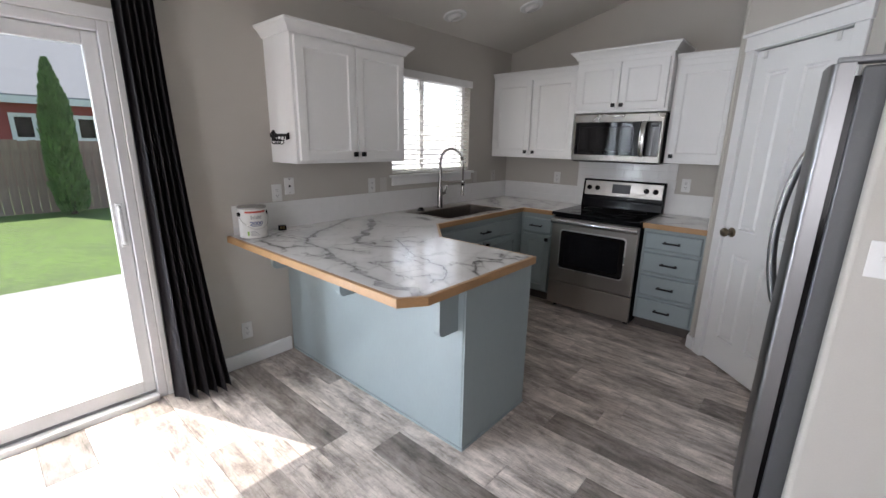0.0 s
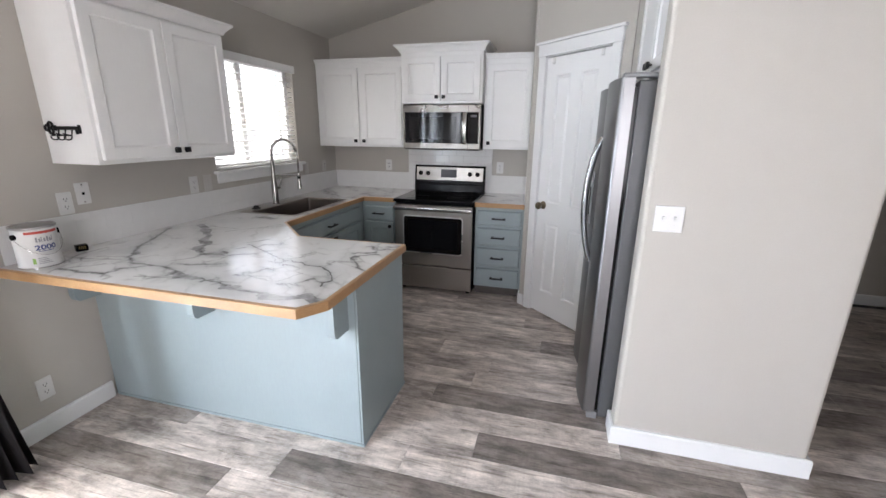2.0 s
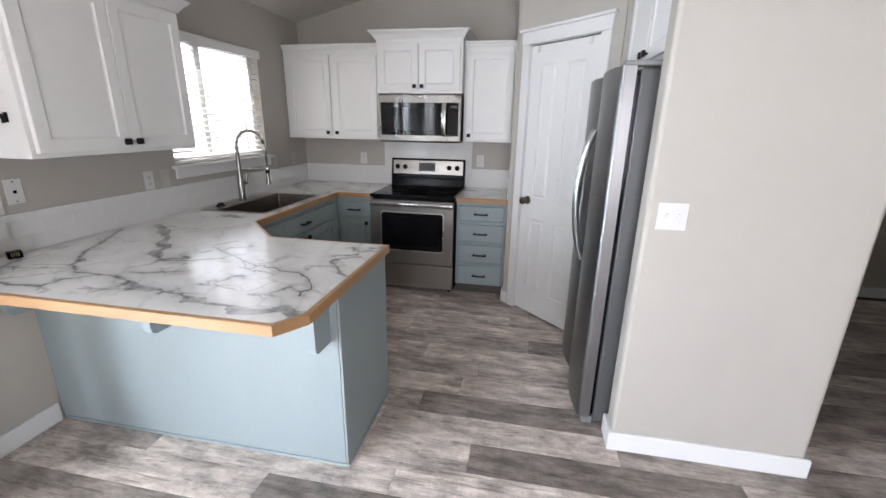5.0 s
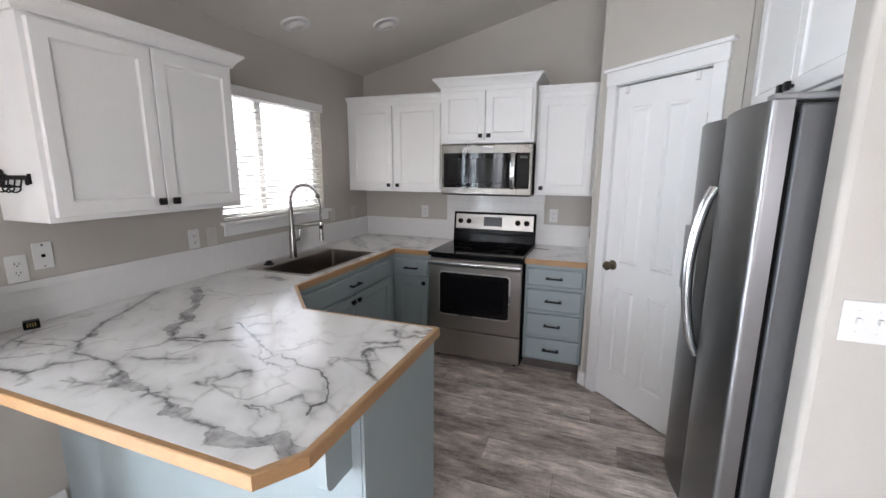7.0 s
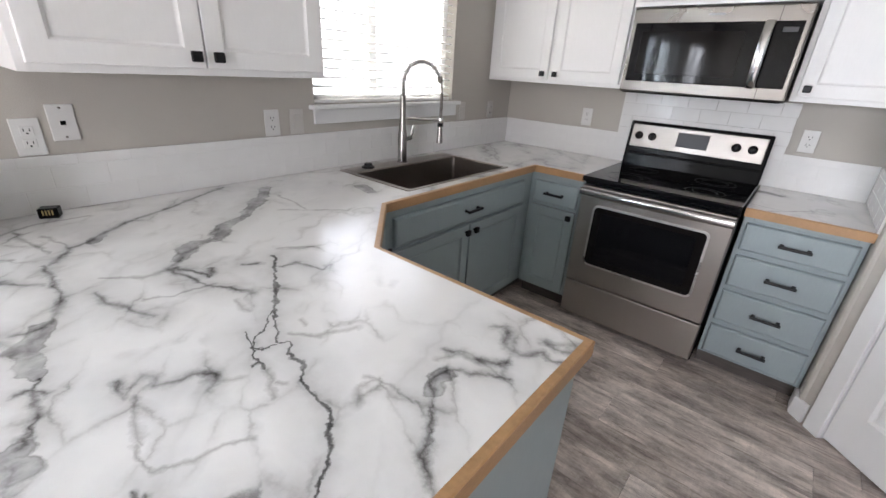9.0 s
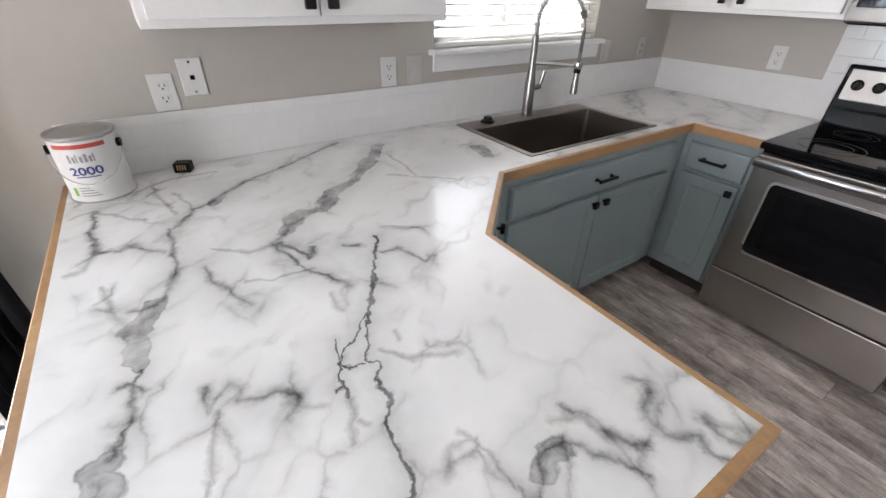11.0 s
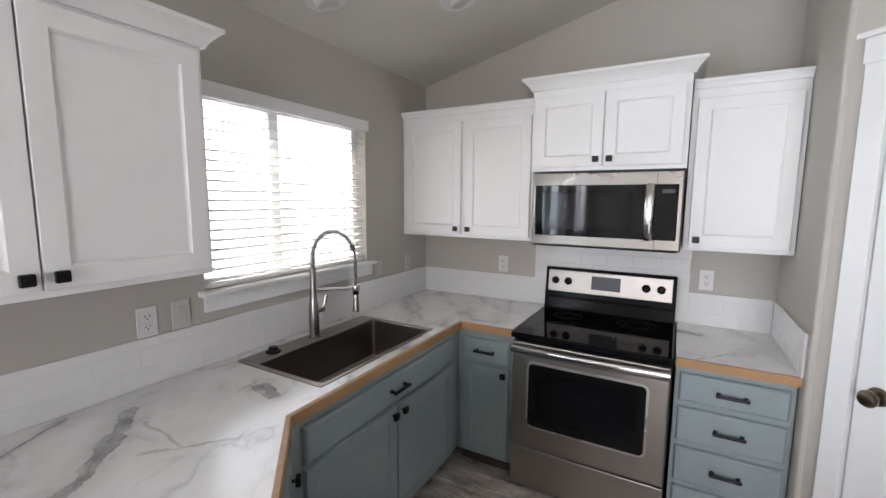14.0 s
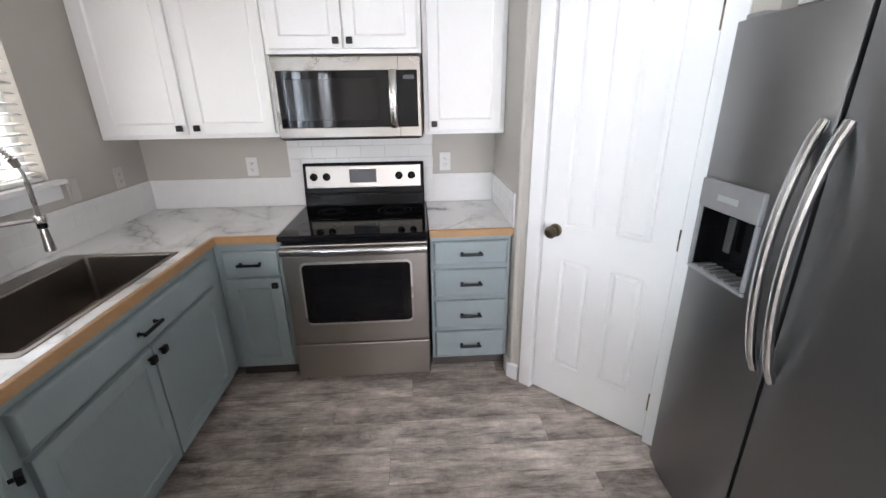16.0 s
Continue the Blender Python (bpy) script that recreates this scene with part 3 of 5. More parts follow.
# pantry corner: short return, diagonal wall with the door opening, alcove walls
PW = Vector((2.2, -0.68, 0))
DIAG = Matrix.Translation(PW) @ Matrix.Rotation(radians(-45), 4, 'Z')
DL = 0.915
structure("wall_return", B((2.2, -0.70, -0.15), (2.32, 0.0, 3.05), 0.012), WALL, "narrow greige return wall beside the counter")
DO0, DO1, DZ = 0.150, 0.768, 2.098
bm = bmesh.new()
for a, b in (((0.0, 0.0, -0.15), (DO0, 0.12, 3.2)), ((DO1, 0.0, -0.15), (DL, 0.12, 3.2)), ((DO0, 0.0, DZ), (DO1, 0.12, 3.2))):
    box(bm, a, b)
bm.transform(DIAG)
structure("wall_pantry", bm, WALL, "greige diagonal wall holding the pantry door")
structure("wall_alcove", B((2.84, -1.32, -0.15), (3.68, -1.20, 3.35), 0.006), WALL, "greige wall beside the refrigerator alcove")
structure("wall_alcove_back", B((3.56, -2.269, -0.15), (3.68, 0.2, 3.4)), WALL, "greige wall behind the refrigerator")
structure("wall_stub", B((2.835, -2.385, -0.15), (3.68, -2.268, 3.4), 0.018, 4), WALL, "greige stub wall with bullnose corners and a light switch")

# out of view, added only to shade the next room from the south lamp
structure("wall_partition", gable(bmesh.new(), 4.3, XR, -3.12, -3.0), WALL, "greige unseen wall added to keep light out of the next room")

bm = bmesh.new()
x0, x1 = -T, XR + T
for k in range(2):
    za, zb = ceil_z(x0 if k == 0 else RIDGE), ceil_z(RIDGE if k == 0 else x1)
    xa, xb = (x0, RIDGE) if k == 0 else (RIDGE, x1)
    lo = [bm.verts.new(p) for p in ((xa, YB - T, za), (xb, YB - T, zb), (xb, 0.36, zb), (xa, 0.36, za))]
    hi = [bm.verts.new(v.co + Vector((0, 0, 0.12))) for v in lo]
    bm.faces.new(list(reversed(lo)))
    bm.faces.new(hi)
    for i in range(4):
        bm.faces.new((lo[i], lo[(i + 1) % 4], hi[(i + 1) % 4], hi[i]))
structure("ceiling", bm, CEIL, "greige vaulted ceiling with light texture")

floor = structure("floor", B((-0.02, YB, -0.15), (XR, 0.2, -0.006)), surface("plank_joint", (0.05, 0.045, 0.04), 0.9), "grey-brown wood-look plank floor")

# baseboards
BASEP = [(0, 0), (0.014, 0), (0.014, 0.088), (0.010, 0.098), (0, 0.1)]


def baseboard(path, label="white painted baseboard"):
    return solo("baseboard", sweep(bmesh.new(), BASEP, [(x, y, 0.0) for x, y in path]), TRIM, label, "baseboard", kind="structure")


baseboard([(0.001, -3.56), (0.001, -2.79)])
baseboard([(2.199, -0.60), (2.199, -0.681), (2.242, -0.724)])
baseboard([(2.86, -2.267), (2.834, -2.267), (2.834, -2.386), (3.681, -2.386), (3.681, 0.199), (XR, 0.199)])
baseboard([(0.001, YB), (0.001, -5.5)])


# ---- cabinets ----
def shaker(bm, w, h, rail=0.057, t=0.021):
    """A door in its own frame: x across, z up, front at y = -t, back at y = 0; recessed panel with a sloped inner edge."""
    rings = []
    for inset, y in ((0, 0), (0, -t + 0.002), (0.002, -t), (rail - 0.001, -t), (rail + 0.001, -t + 0.0025), (rail + 0.008, -0.0125), (rail + 0.010, -0.0120)):
        rings.append([bm.verts.new(p) for p in ((inset, y, inset), (w - inset, y, inset), (w - inset, y, h - inset), (inset, y, h - inset))])
    for a, b in zip(rings, rings[1:]):
        for k in range(4):
            bm.faces.new((a[k], a[(k + 1) % 4], b[(k + 1) % 4], b[k]))
    bm.faces.new(rings[-1])
    bm.faces.new(list(reversed(rings[0])))
    bmesh.ops.recalc_face_normals(bm, faces=bm.faces)
    return bm


def slab(bm, w, h, t=0.021):
    """A flat drawer front with a routed edge."""
    rings = []
    for inset, y in ((0, 0), (0, -t * 0.40), (0.003, -t * 0.72), (0.007, -t * 0.92), (0.012, -t)):
        rings.append([bm.verts.new(p) for p in ((inset, y, inset), (w - inset, y, inset), (w - inset, y, h - inset), (inset, y, h - inset))])
    for a, b in zip(rings, rings[1:]):
        for k in range(4):
            bm.faces.new((a[k], a[(k + 1) % 4], b[(k + 1) % 4], b[k]))
    bm.faces.new(rings[-1])
    bm.faces.new(list(reversed(rings[0])))
    bmesh.ops.recalc_face_normals(bm, faces=bm.faces)
    return bm


def knob_mesh():
    bm = bmesh.new()
    rod(bm, (0, 0, 0), (0, -0.014, 0), 0.006, n=10)
    box(bm, (-0.0158, -0.030, -0.0158), (0.0158, -0.012, 0.0158), 0.004, 2)
    return bm


def pull_mesh(length=0.128):
    bm = bmesh.new()
    for s in (-1, 1):
        box(bm, (s * length / 2 - 0.005, -0.03, -0.005), (s * length / 2 + 0.005, 0, 0.005), 0.002)
        box(bm, (s * length / 2 - 0.008, -0.005, -0.008), (s * length / 2 + 0.008, 0, 0.008), 0.002)
    box(bm, (-length / 2 - 0.012, -0.036, -0.0068), (length / 2 + 0.012, -0.024, 0.0068), 0.003)
    return bm


def put(bm, m):
    bm.transform(m)
    return bm


def front(kind, name, parent, frame_m, x, z, w, h, material, handle=None, hx=0.0, hz=0.0):
    """A door or drawer front of a cabinet whose front plane is frame_m (x across, z up, -y out), with its knob or pull."""
    m = frame_m @ Matrix.Translation((x, -0.001, z))
    leaf = part(name, put((shaker if kind == "shaker" else slab)(bmesh.new(), w, h), m), material, parent)
    hm = m @ Matrix.Translation((hx, -0.021, hz))
    if handle == "knob":
        part("knob", put(knob_mesh(), hm), BLACK, leaf, "square black metal knob")
    elif handle == "pull":
        part("handle", put(pull_mesh(0.10), hm), BLACK, leaf, "black bar pull")
    return leaf


CROWN = [(0, 0), (0.012, 0), (0.016, 0.012), (0.030, 0.030), (0.048, 0.048), (0.055, 0.052), (0.055, 0.066), (0, 0.066)]
SMALLTOP = [(0, 0), (0.012, 0), (0.014, 0.014), (0.024, 0.026), (0.028, 0.030), (0.028, 0.042), (0, 0.042)]

# cabinet on the window wall, right of it the window
YA0, YA1 = -2.82, -1.915
FRX = Matrix.Rotation(radians(90), 4, 'Z')
cab = thing("wall_cabinet", (0.0, (YA0 + YA1) / 2, 1.365), "white two-door shaker wall cabinet with crown moulding", "cabinet", "wall cabinets")
part("body", B((0.001, YA0, 1.365), (0.312, YA1, 2.125), 0.002), CABW, cab)
fm = Matrix.Translation((0.312, YA0, 1.365)) @ FRX
wd = (YA1 - YA0) / 2
front("shaker", "door", cab, fm, 0.020, 0.022, wd - 0.0225, 0.71, CABW, "knob", wd - 0.055, 0.035)
front("shaker", "door", cab, fm, wd + 0.0025, 0.022, wd - 0.0225, 0.71, CABW, "knob", 0.030, 0.035)
part("crown_moulding", sweep(bmesh.new(), CROWN, [(0.001, YA1, 2.112), (0.313, YA1, 2.112), (0.313, YA0, 2.112), (0.001, YA0, 2.112)][::-1]), CABW, cab)

# cabinets on the range wall


def north_cab(x0, x1, z0, z1, depth, doors, knobs, crown, label):
    c = thing("wall_cabinet", ((x0 + x1) / 2, 0.0, z0), label, "cabinet", "wall cabinets")
    part("body", B((x0, -depth, z0), (x1, -0.001, z1), 0.002), CABW, c)
    f = Matrix.Translation((x0, -depth, z0))
    h = z1 - z0
    edge = 0.022
    n = len(doors)
    for (a, b), k in zip(doors, knobs):
        front("shaker", "door", c, f, a, edge, b - a, h - edge - 0.05, CABW, "knob", (b - a - 0.03) if k > 0 else 0.03, 0.035)
    return c


c = north_cab(0.003, 0.952, 1.375, 2.172, 0.305, [(0.035, 0.465), (0.495, 0.928)], [1, -1], None, "white two-door shaker wall cabinet in the corner")
part("crown_moulding", sweep(bmesh.new(), SMALLTOP, [(0.004, -0.306, 2.17), (0.951, -0.306, 2.17)]), CABW, c)
c = north_cab(0.958, 1.738, 1.785, 2.24, 0.385, [(0.022, 0.386), (0.394, 0.758)], [1, -1], None, "white short shaker wall cabinet over the microwave")
part("crown_moulding", sweep(bmesh.new(), CROWN, [(0.958, -0.002, 2.232), (0.958, -0.386, 2.232), (1.738, -0.386, 2.232), (1.738, -0.002, 2.232)]), CABW, c)
c = north_cab(1.744, 2.197, 1.375, 2.172, 0.305, [(0.025, 0.43)], [-1], None, "white single-door shaker wall cabinet beside the pantry")
part("crown_moulding", sweep(bmesh.new(), SMALLTOP, [(1.745, -0.306, 2.17), (2.196, -0.306, 2.17)]), CABW, c)

# cabinet over the refrigerator
c = thing("wall_cabinet", (3.2, -1.79, 1.83), "white two-door cabinet above the refrigerator", "cabinet", "wall cabinets")
part("body", B((2.90, -2.262, 1.83), (3.55, -1.325, 2.42), 0.002), CABW, c)
fm = Matrix.Translation((2.90, -1.325, 1.83)) @ Matrix.Rotation(radians(-90), 4, 'Z')
front("shaker", "door", c, fm, 0.02, 0.02, 0.445, 0.53, CABW, "knob", 0.415, 0.03)
front("shaker", "door", c, fm, 0.471, 0.02, 0.445, 0.53, CABW, "knob", 0.03, 0.03)


# base cabinets
CT, CB = 0.914, 0.874


def base_body(c, a, b, toe, name="body"):
    """Carcass from a to b with a recessed toe kick; toe: (dx, dy) from the front."""
    part(name, B((a[0], a[1], 0.10), (b[0], b[1], CB - 0.002), 0.002), CABB, c)
    ta = (a[0] + max(0, toe[2]), a[1] + max(0, toe[3]))
    tb = (b[0] - max(0, toe[0]), b[1] - max(0, toe[1]))
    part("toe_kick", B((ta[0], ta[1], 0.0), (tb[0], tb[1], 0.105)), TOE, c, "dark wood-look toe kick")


c = thing("base_cabinet", (0.31, -1.25, 0.0), "blue-grey sink base cabinet with a false drawer and two doors", "cabinet", "base cabinets")
bm = bmesh.new()
box(bm, (0.001, -1.86, 0.10), (0.61, -0.001, 0.66))
box(bm, (0.590, -1.86, 0.661), (0.61, -0.001, CB - 0.002))
box(bm, (0.001, -1.86, 0.661), (0.589, -1.72, CB - 0.002))
box(bm, (0.001, -0.83, 0.661), (0.589, -0.001, CB - 0.002))
part("body", bm, CABB, c)
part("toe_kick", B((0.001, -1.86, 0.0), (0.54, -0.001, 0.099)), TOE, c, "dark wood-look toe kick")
fm = Matrix.Translation((0.61, -1.86, 0.0)) @ FRX
front("slab", "drawer_front", c, fm, 0.045, 0.685, 1.10, 0.140, CABB, "pull", 0.55, 0.07)
front("shaker", "door", c, fm, 0.045, 0.118, 0.545, 0.55, CABB, "knob", 0.513, 0.515)
front("shaker", "door", c, fm, 0.60, 0.118, 0.545, 0.55, CABB, "knob", 0.032, 0.515)

c = thing("base_cabinet", (0.79, -0.3, 0.0), "blue-grey narrow corner base cabinet with drawer and door", "cabinet", "base cabinets")
base_body(c, (0.614, -0.61), (0.965, -0.001), (0, 0, 0, 0.07))
fm = Matrix.Translation((0.614, -0.61, 0.0))
front("slab", "drawer_front", c, fm, 0.036, 0.685, 0.290, 0.140, CABB, "pull", 0.145, 0.07)
front("shaker", "door", c, fm, 0.036, 0.118, 0.290, 0.55, CABB, "knob", 0.262, 0.515)

c = thing("base_cabinet", (1.97, -0.3, 0.0), "blue-grey four-drawer base cabinet beside the range", "cabinet", "base cabinets")
base_body(c, (1.752, -0.61), (2.195, -0.001), (0, 0, 0, 0.07))
fm = Matrix.Translation((1.752, -0.61, 0.0))
for z0, z1 in ((0.705, 0.84), (0.512, 0.677), (0.312, 0.484), (0.115, 0.284)):
    front("slab", "drawer_front", c, fm, 0.018, z0, 0.406, z1 - z0, CABB, "pull", 0.203, (z1 - z0) / 2)
part("cutting_board", B((1.79, -0.622, 0.853), (2.16, -0.03, 0.868), 0.003), CABB, c, "pull-out board edge, painted blue-grey")

# peninsula with its diagonal inner corner
PXR, PY0, PY1 = 1.62, -2.77, -2.19
c = thing("peninsula_cabinet", (0.8, -2.5, 0.0), "pale blue-grey peninsula base with a plain panel back", "cabinet")
bm = bmesh.new()
prism(bm, [(0.001, PY0 + 0.012), (PXR - 0.012, PY0 + 0.012), (PXR - 0.012, PY1), (0.90, PY1), (0.61, -1.90), (0.61, -1.865), (0.001, -1.865)], 0.0, CB - 0.002)
part("body", bm, CABB, c)
part("back_panel", B((0.001, PY0, 0.0), (PXR - 0.013, PY0 + 0.011, CB - 0.002), 0.0015), CABB, c, "smooth pale blue panel")
part("end_panel", B((PXR - 0.011, PY0, 0.0), (PXR, PY1 + 0.002, CB - 0.002), 0.0015), CABB, c)
part("base_strip", B((0.02, PY0 - 0.008, 0.0), (PXR, PY0 - 0.0005, 0.016), 0.003), CABB, c)
part("base_strip", B((PXR + 0.0005, PY0 - 0.008, 0.0), (PXR + 0.008, PY1, 0.016), 0.003), CABB, c)
DG = Matrix.Translation((0.905, -2.185, 0.0)) @ Matrix.Rotation(radians(134), 4, 'Z')
front("shaker", "door", c, DG, 0.03, 0.118, 0.34, 0.70, CABB, "knob", 0.31, 0.60)
for bx in (0.035, 0.80, 1.555):
    bm = bmesh.new()
    outline = [(0, 0), (0.13, 0), (0.13, -0.19), (0.124, -0.210), (0.108, -0.222), (0.0, -0.225)]
    va = [bm.verts.new((bx - 0.019, PY0 - 0.001 - u, CB - 0.003 + v)) for u, v in outline]
    vb = [bm.verts.new((bx + 0.019, PY0 - 0.001 - u, CB - 0.003 + v)) for u, v in outline]
    bm.faces.new(va)
    bm.faces.new(list(reversed(vb)))
    for k in range(6):
        bm.faces.new((va[k], vb[k], vb[(k + 1) % 6], va[(k + 1) % 6]))
    bmesh.ops.recalc_face_normals(bm, faces=bm.faces)
    part("bracket", bm, CABB, c, "painted wooden support bracket")

# ---- countertops: laminate slab with a wooden edge band ----
SX0, SX1, SYA, SYB = 0.085, 0.575, -1.68, -0.865
EDGE = 0.019
c = thing("countertop", (0.6, -1.9, CB), "white marble-look laminate countertop with maple edge", "countertop", "countertops")
bm = bmesh.new()
e = EDGE
parts = [[(0.001, -0.001), (0.001, SYB), (0.65 - e, SYB), (0.65 - e, -0.65 + e), (0.962, -0.65 + e), (0.962, -0.001)],
         [(0.001, SYB), (0.001, SYA), (SX0, SYA), (SX0, SYB)],
         [(SX1, SYB), (SX1, SYA), (0.65 - e, SYA), (0.65 - e, SYB)],
         [(0.001, SYA), (0.001, -3.16 + e), (1.566, -3.16 + e), (1.648 - e, -3.048), (1.648 - e, -2.193 - e), (0.952, -2.193 - e), (0.65 - e, -1.893), (0.65 - e, SYA)]]
for outline in parts:
    prism(bm, outline, CB, CT)
bmesh.ops.remove_doubles(bm, verts=bm.verts, dist=0.0001)
part("laminate", bm, MARBLE, c)
BAND = [(0, 0), (EDGE, 0), (EDGE, 0.037), (EDGE - 0.003, 0.0395), (0, 0.0395)]
bm = bmesh.new()
sweep(bm, BAND, [(0.001, -3.16 + e, CB), (1.566, -3.16 + e, CB), (1.648 - e, -3.048, CB), (1.648 - e, -2.193 - e, CB), (0.952, -2.193 - e, CB), (0.65 - e, -1.893, CB), (0.65 - e, -0.65 + e, CB), (0.962, -0.65 + e, CB)])
part("edge_band", bm, WOODE, c, "honey maple edge band")
c = thing("countertop", (1.97, -0.3, CB), "short marble-look laminate countertop with maple edge", "countertop", "countertops")
part("laminate", B((1.748, -0.65 + e, CB), (2.198, -0.001, CT)), MARBLE, c)
part("edge_band", sweep(bmesh.new(), BAND, [(1.748, -0.65 + e, CB), (2.198, -0.65 + e, CB)]), WOODE, c, "honey maple edge band")

# ---- range ----
RX0, RX1 = 0.975, 1.737
rg = thing("range", ((RX0 + RX1) / 2, -0.35, 0.0), "stainless electric range with black glass top", "stove")
part("body", B((RX0, -0.64, 0.03), (RX1, -0.02, 0.895), 0.003), BLACKP, rg)
for fx in (RX0 + 0.05, RX1 - 0.05):
    for fy in (-0.58, -0.08):
        part("foot", rod(bmesh.new(), (fx, fy, 0.0), (fx, fy, 0.04), 0.018), BLACKP, rg)
part("storage_drawer", B((RX0 + 0.003, -0.675, 0.045), (RX1 - 0.003, -0.641, 0.268), 0.006, 3), STEEL, rg)
od = part("oven_door", B((RX0 + 0.003, -0.682, 0.278), (RX1 - 0.003, -0.641, 0.868), 0.008, 3), STEEL, rg)


def rounded_plate(x0, x1, z0, z1, y0, y1, r, bevel):
    """An upright plate with rounded corners, its front at y0."""
    outline = []
    for cx, cz, a0 in ((x1 - r, z1 - r, 0), (x0 + r, z1 - r, 90), (x0 + r, z0 + r, 180), (x1 - r, z0 + r, 270)):
        outline += [(cx + r * math.cos(radians(a0 + 15 * k)), cz + r * math.sin(radians(a0 + 15 * k))) for k in range(7)]
    bm = prism(bmesh.new(), outline, -y1, -y0, bevel)
    return put(bm, Matrix.Rotation(radians(90), 4, 'X'))


part("window_trim", rounded_plate(1.062, 1.652, 0.400, 0.769, -0.6862, -0.668, 0.030, 0.005), BRIGHTS, od, "thin polished window surround")
part("oven_window", rounded_plate(1.073, 1.641, 0.412, 0.758, -0.6875, -0.681, 0.024, 0.001), DARKG, od, "dark oven glass")
part("inner_glass", rounded_plate(1.115, 1.599, 0.452, 0.728, -0.6880, -0.684, 0.012, 0.0), GLASSB, od)
hb = bmesh.new()
bar(hb, [(RX0 + 0.006 + (RX1 - RX0 - 0.012) * k / 16, -0.712 - 0.026 * math.sin(math.pi * k / 16), 0.838 + 0.004 * math.sin(math.pi * k / 16)) for k in range(17)], (0, 0.010, 0), (0, 0, 0.021))
part("handle", hb, HANDLEM, od, "satin steel bar handle")
for hx in (RX0 + 0.03, RX1 - 0.03):
    part("handle_post", B((hx - 0.012, -0.715, 0.826), (hx + 0.012, -0.680, 0.850), 0.004), CHROME, od)
part("cooktop", B((RX0 - 0.002, -0.70, 0.893), (RX1 + 0.002, -0.075, 0.922), 0.006, 3), COOKG, rg, "black glass cooktop")
for bx, by, br in ((1.165, -0.52, 0.115), (1.55, -0.52, 0.09), (1.165, -0.23, 0.08), (1.55, -0.23, 0.1)):
    bm = bmesh.new()
    for rr in (br, br * 0.65):
        tube(bm, [(bx + rr * math.cos(a * math.pi / 24), by + rr * math.sin(a * math.pi / 24), 0.9222) for a in range(49)], 0.0012, 5, 0.3)
    part("burner_ring", bm, RINGM, rg, "thin grey burner ring")
bg = bmesh.new()
box(bg, (RX0, -0.075, 0.90), (RX1, -0.012, 1.188), 0.008, 3)
for v in bg.verts:
    if v.co.y < -0.05:
        v.co.y += 0.03 * (v.co.z - 0.95) / 0.24
panel = part("backguard", bg, BLACKP, rg)
pm = Matrix.Translation((0, -0.0742, 0.95)) @ Matrix.Rotation(math.atan2(0.03, 0.24), 4, 'X').inverted()
part("vent_ridge", put(B((RX0 + 0.012, -0.010, 0.040), (RX1 - 0.012, 0.004, 0.054), 0.004, 2), pm), BLACKP, panel)
part("control_panel", put(B((RX0 + 0.02, -0.004, 0.085), (RX1 - 0.02, 0.002, 0.222), 0.004), pm), STEEL, panel, "brushed steel control panel")
part("display", put(B((1.265, -0.006, 0.115), (1.435, -0.002, 0.200), 0.004), pm), KEYM, panel, "black clock display")
for kx in (1.042, 1.122, 1.578, 1.658):
    bm = bmesh.new()
    lathe(bm, [(0.024, 0.0), (0.024, 0.006), (0.019, 0.010), (0.017, 0.026), (0.012, 0.029)], pm @ Matrix.Translation((kx, -0.004, 0.155)) @ Matrix.Rotation(radians(90), 4, 'X'), 20)
    box(bm, (-0.004, -0.034, -0.017), (0.004, -0.026, 0.017), 0.002, m=pm @ Matrix.Translation((kx, -0.002, 0.155)) @ Matrix.Rotation(radians(20), 4, 'Y'))
    part("knob", bm, BLACKP, panel, "black control knob")

# ---- microwave ----
mwv = thing("microwave", (1.35, -0.2, 1.362), "stainless over-range microwave with black glass door", "microwave")
MZ0, MZ1, MY = 1.362, 1.778, -0.392
part("body", B((0.970, MY + 0.03, MZ0 + 0.002), (1.732, -0.004, MZ1), 0.004), BLACKP, mwv)
md = part("front_frame", B((0.968, MY, MZ0 + 0.006), (1.734, MY + 0.032, MZ1), 0.008, 3), STEELM, mwv)
part("door_glass", B((0.990, MY - 0.003, MZ0 + 0.062), (1.712, MY + 0.004, MZ1 - 0.07), 0.006, 3), GLASSB, md, "black reflective door glass")
part("inner_window", B((1.03, MY - 0.0045, MZ0 + 0.10), (1.50, MY - 0.002, MZ1 - 0.11), 0.012, 3), DARKG, md)
bm = bmesh.new()
bar(bm, [(1.585, MY - 0.010 - 0.034 * math.sin(math.pi * k / 14) ** 0.6, MZ0 + 0.058 + 0.292 * k / 14) for k in range(15)], (0.021, 0, 0), (0, 0.009, 0))
part("handle", bm, CHROME, md, "curved polished handle")
part("door_seam", B((1.6135, MY - 0.0006, MZ0 + 0.010), (1.6155, MY + 0.004, MZ0 + 0.061)), BLACKP, md)
part("door_seam", B((1.6135, MY - 0.0006, MZ1 - 0.069), (1.6155, MY + 0.004, MZ1 - 0.004)), BLACKP, md)
part("display", B((1.638, MY - 0.0042, MZ1 - 0.115), (1.695, MY - 0.002, MZ1 - 0.095), 0.001), KEYM, md, "small dark clock display")
part("brand_mark", B((1.325, MY - 0.0012, MZ1 - 0.042), (1.395, MY + 0.002, MZ1 - 0.032), 0.002), GREYPLASTIC, md)
part("vent_strip", B((0.985, MY + 0.01, MZ0), (1.717, -0.05, MZ0 + 0.004), 0.001), BLACKP, mwv)

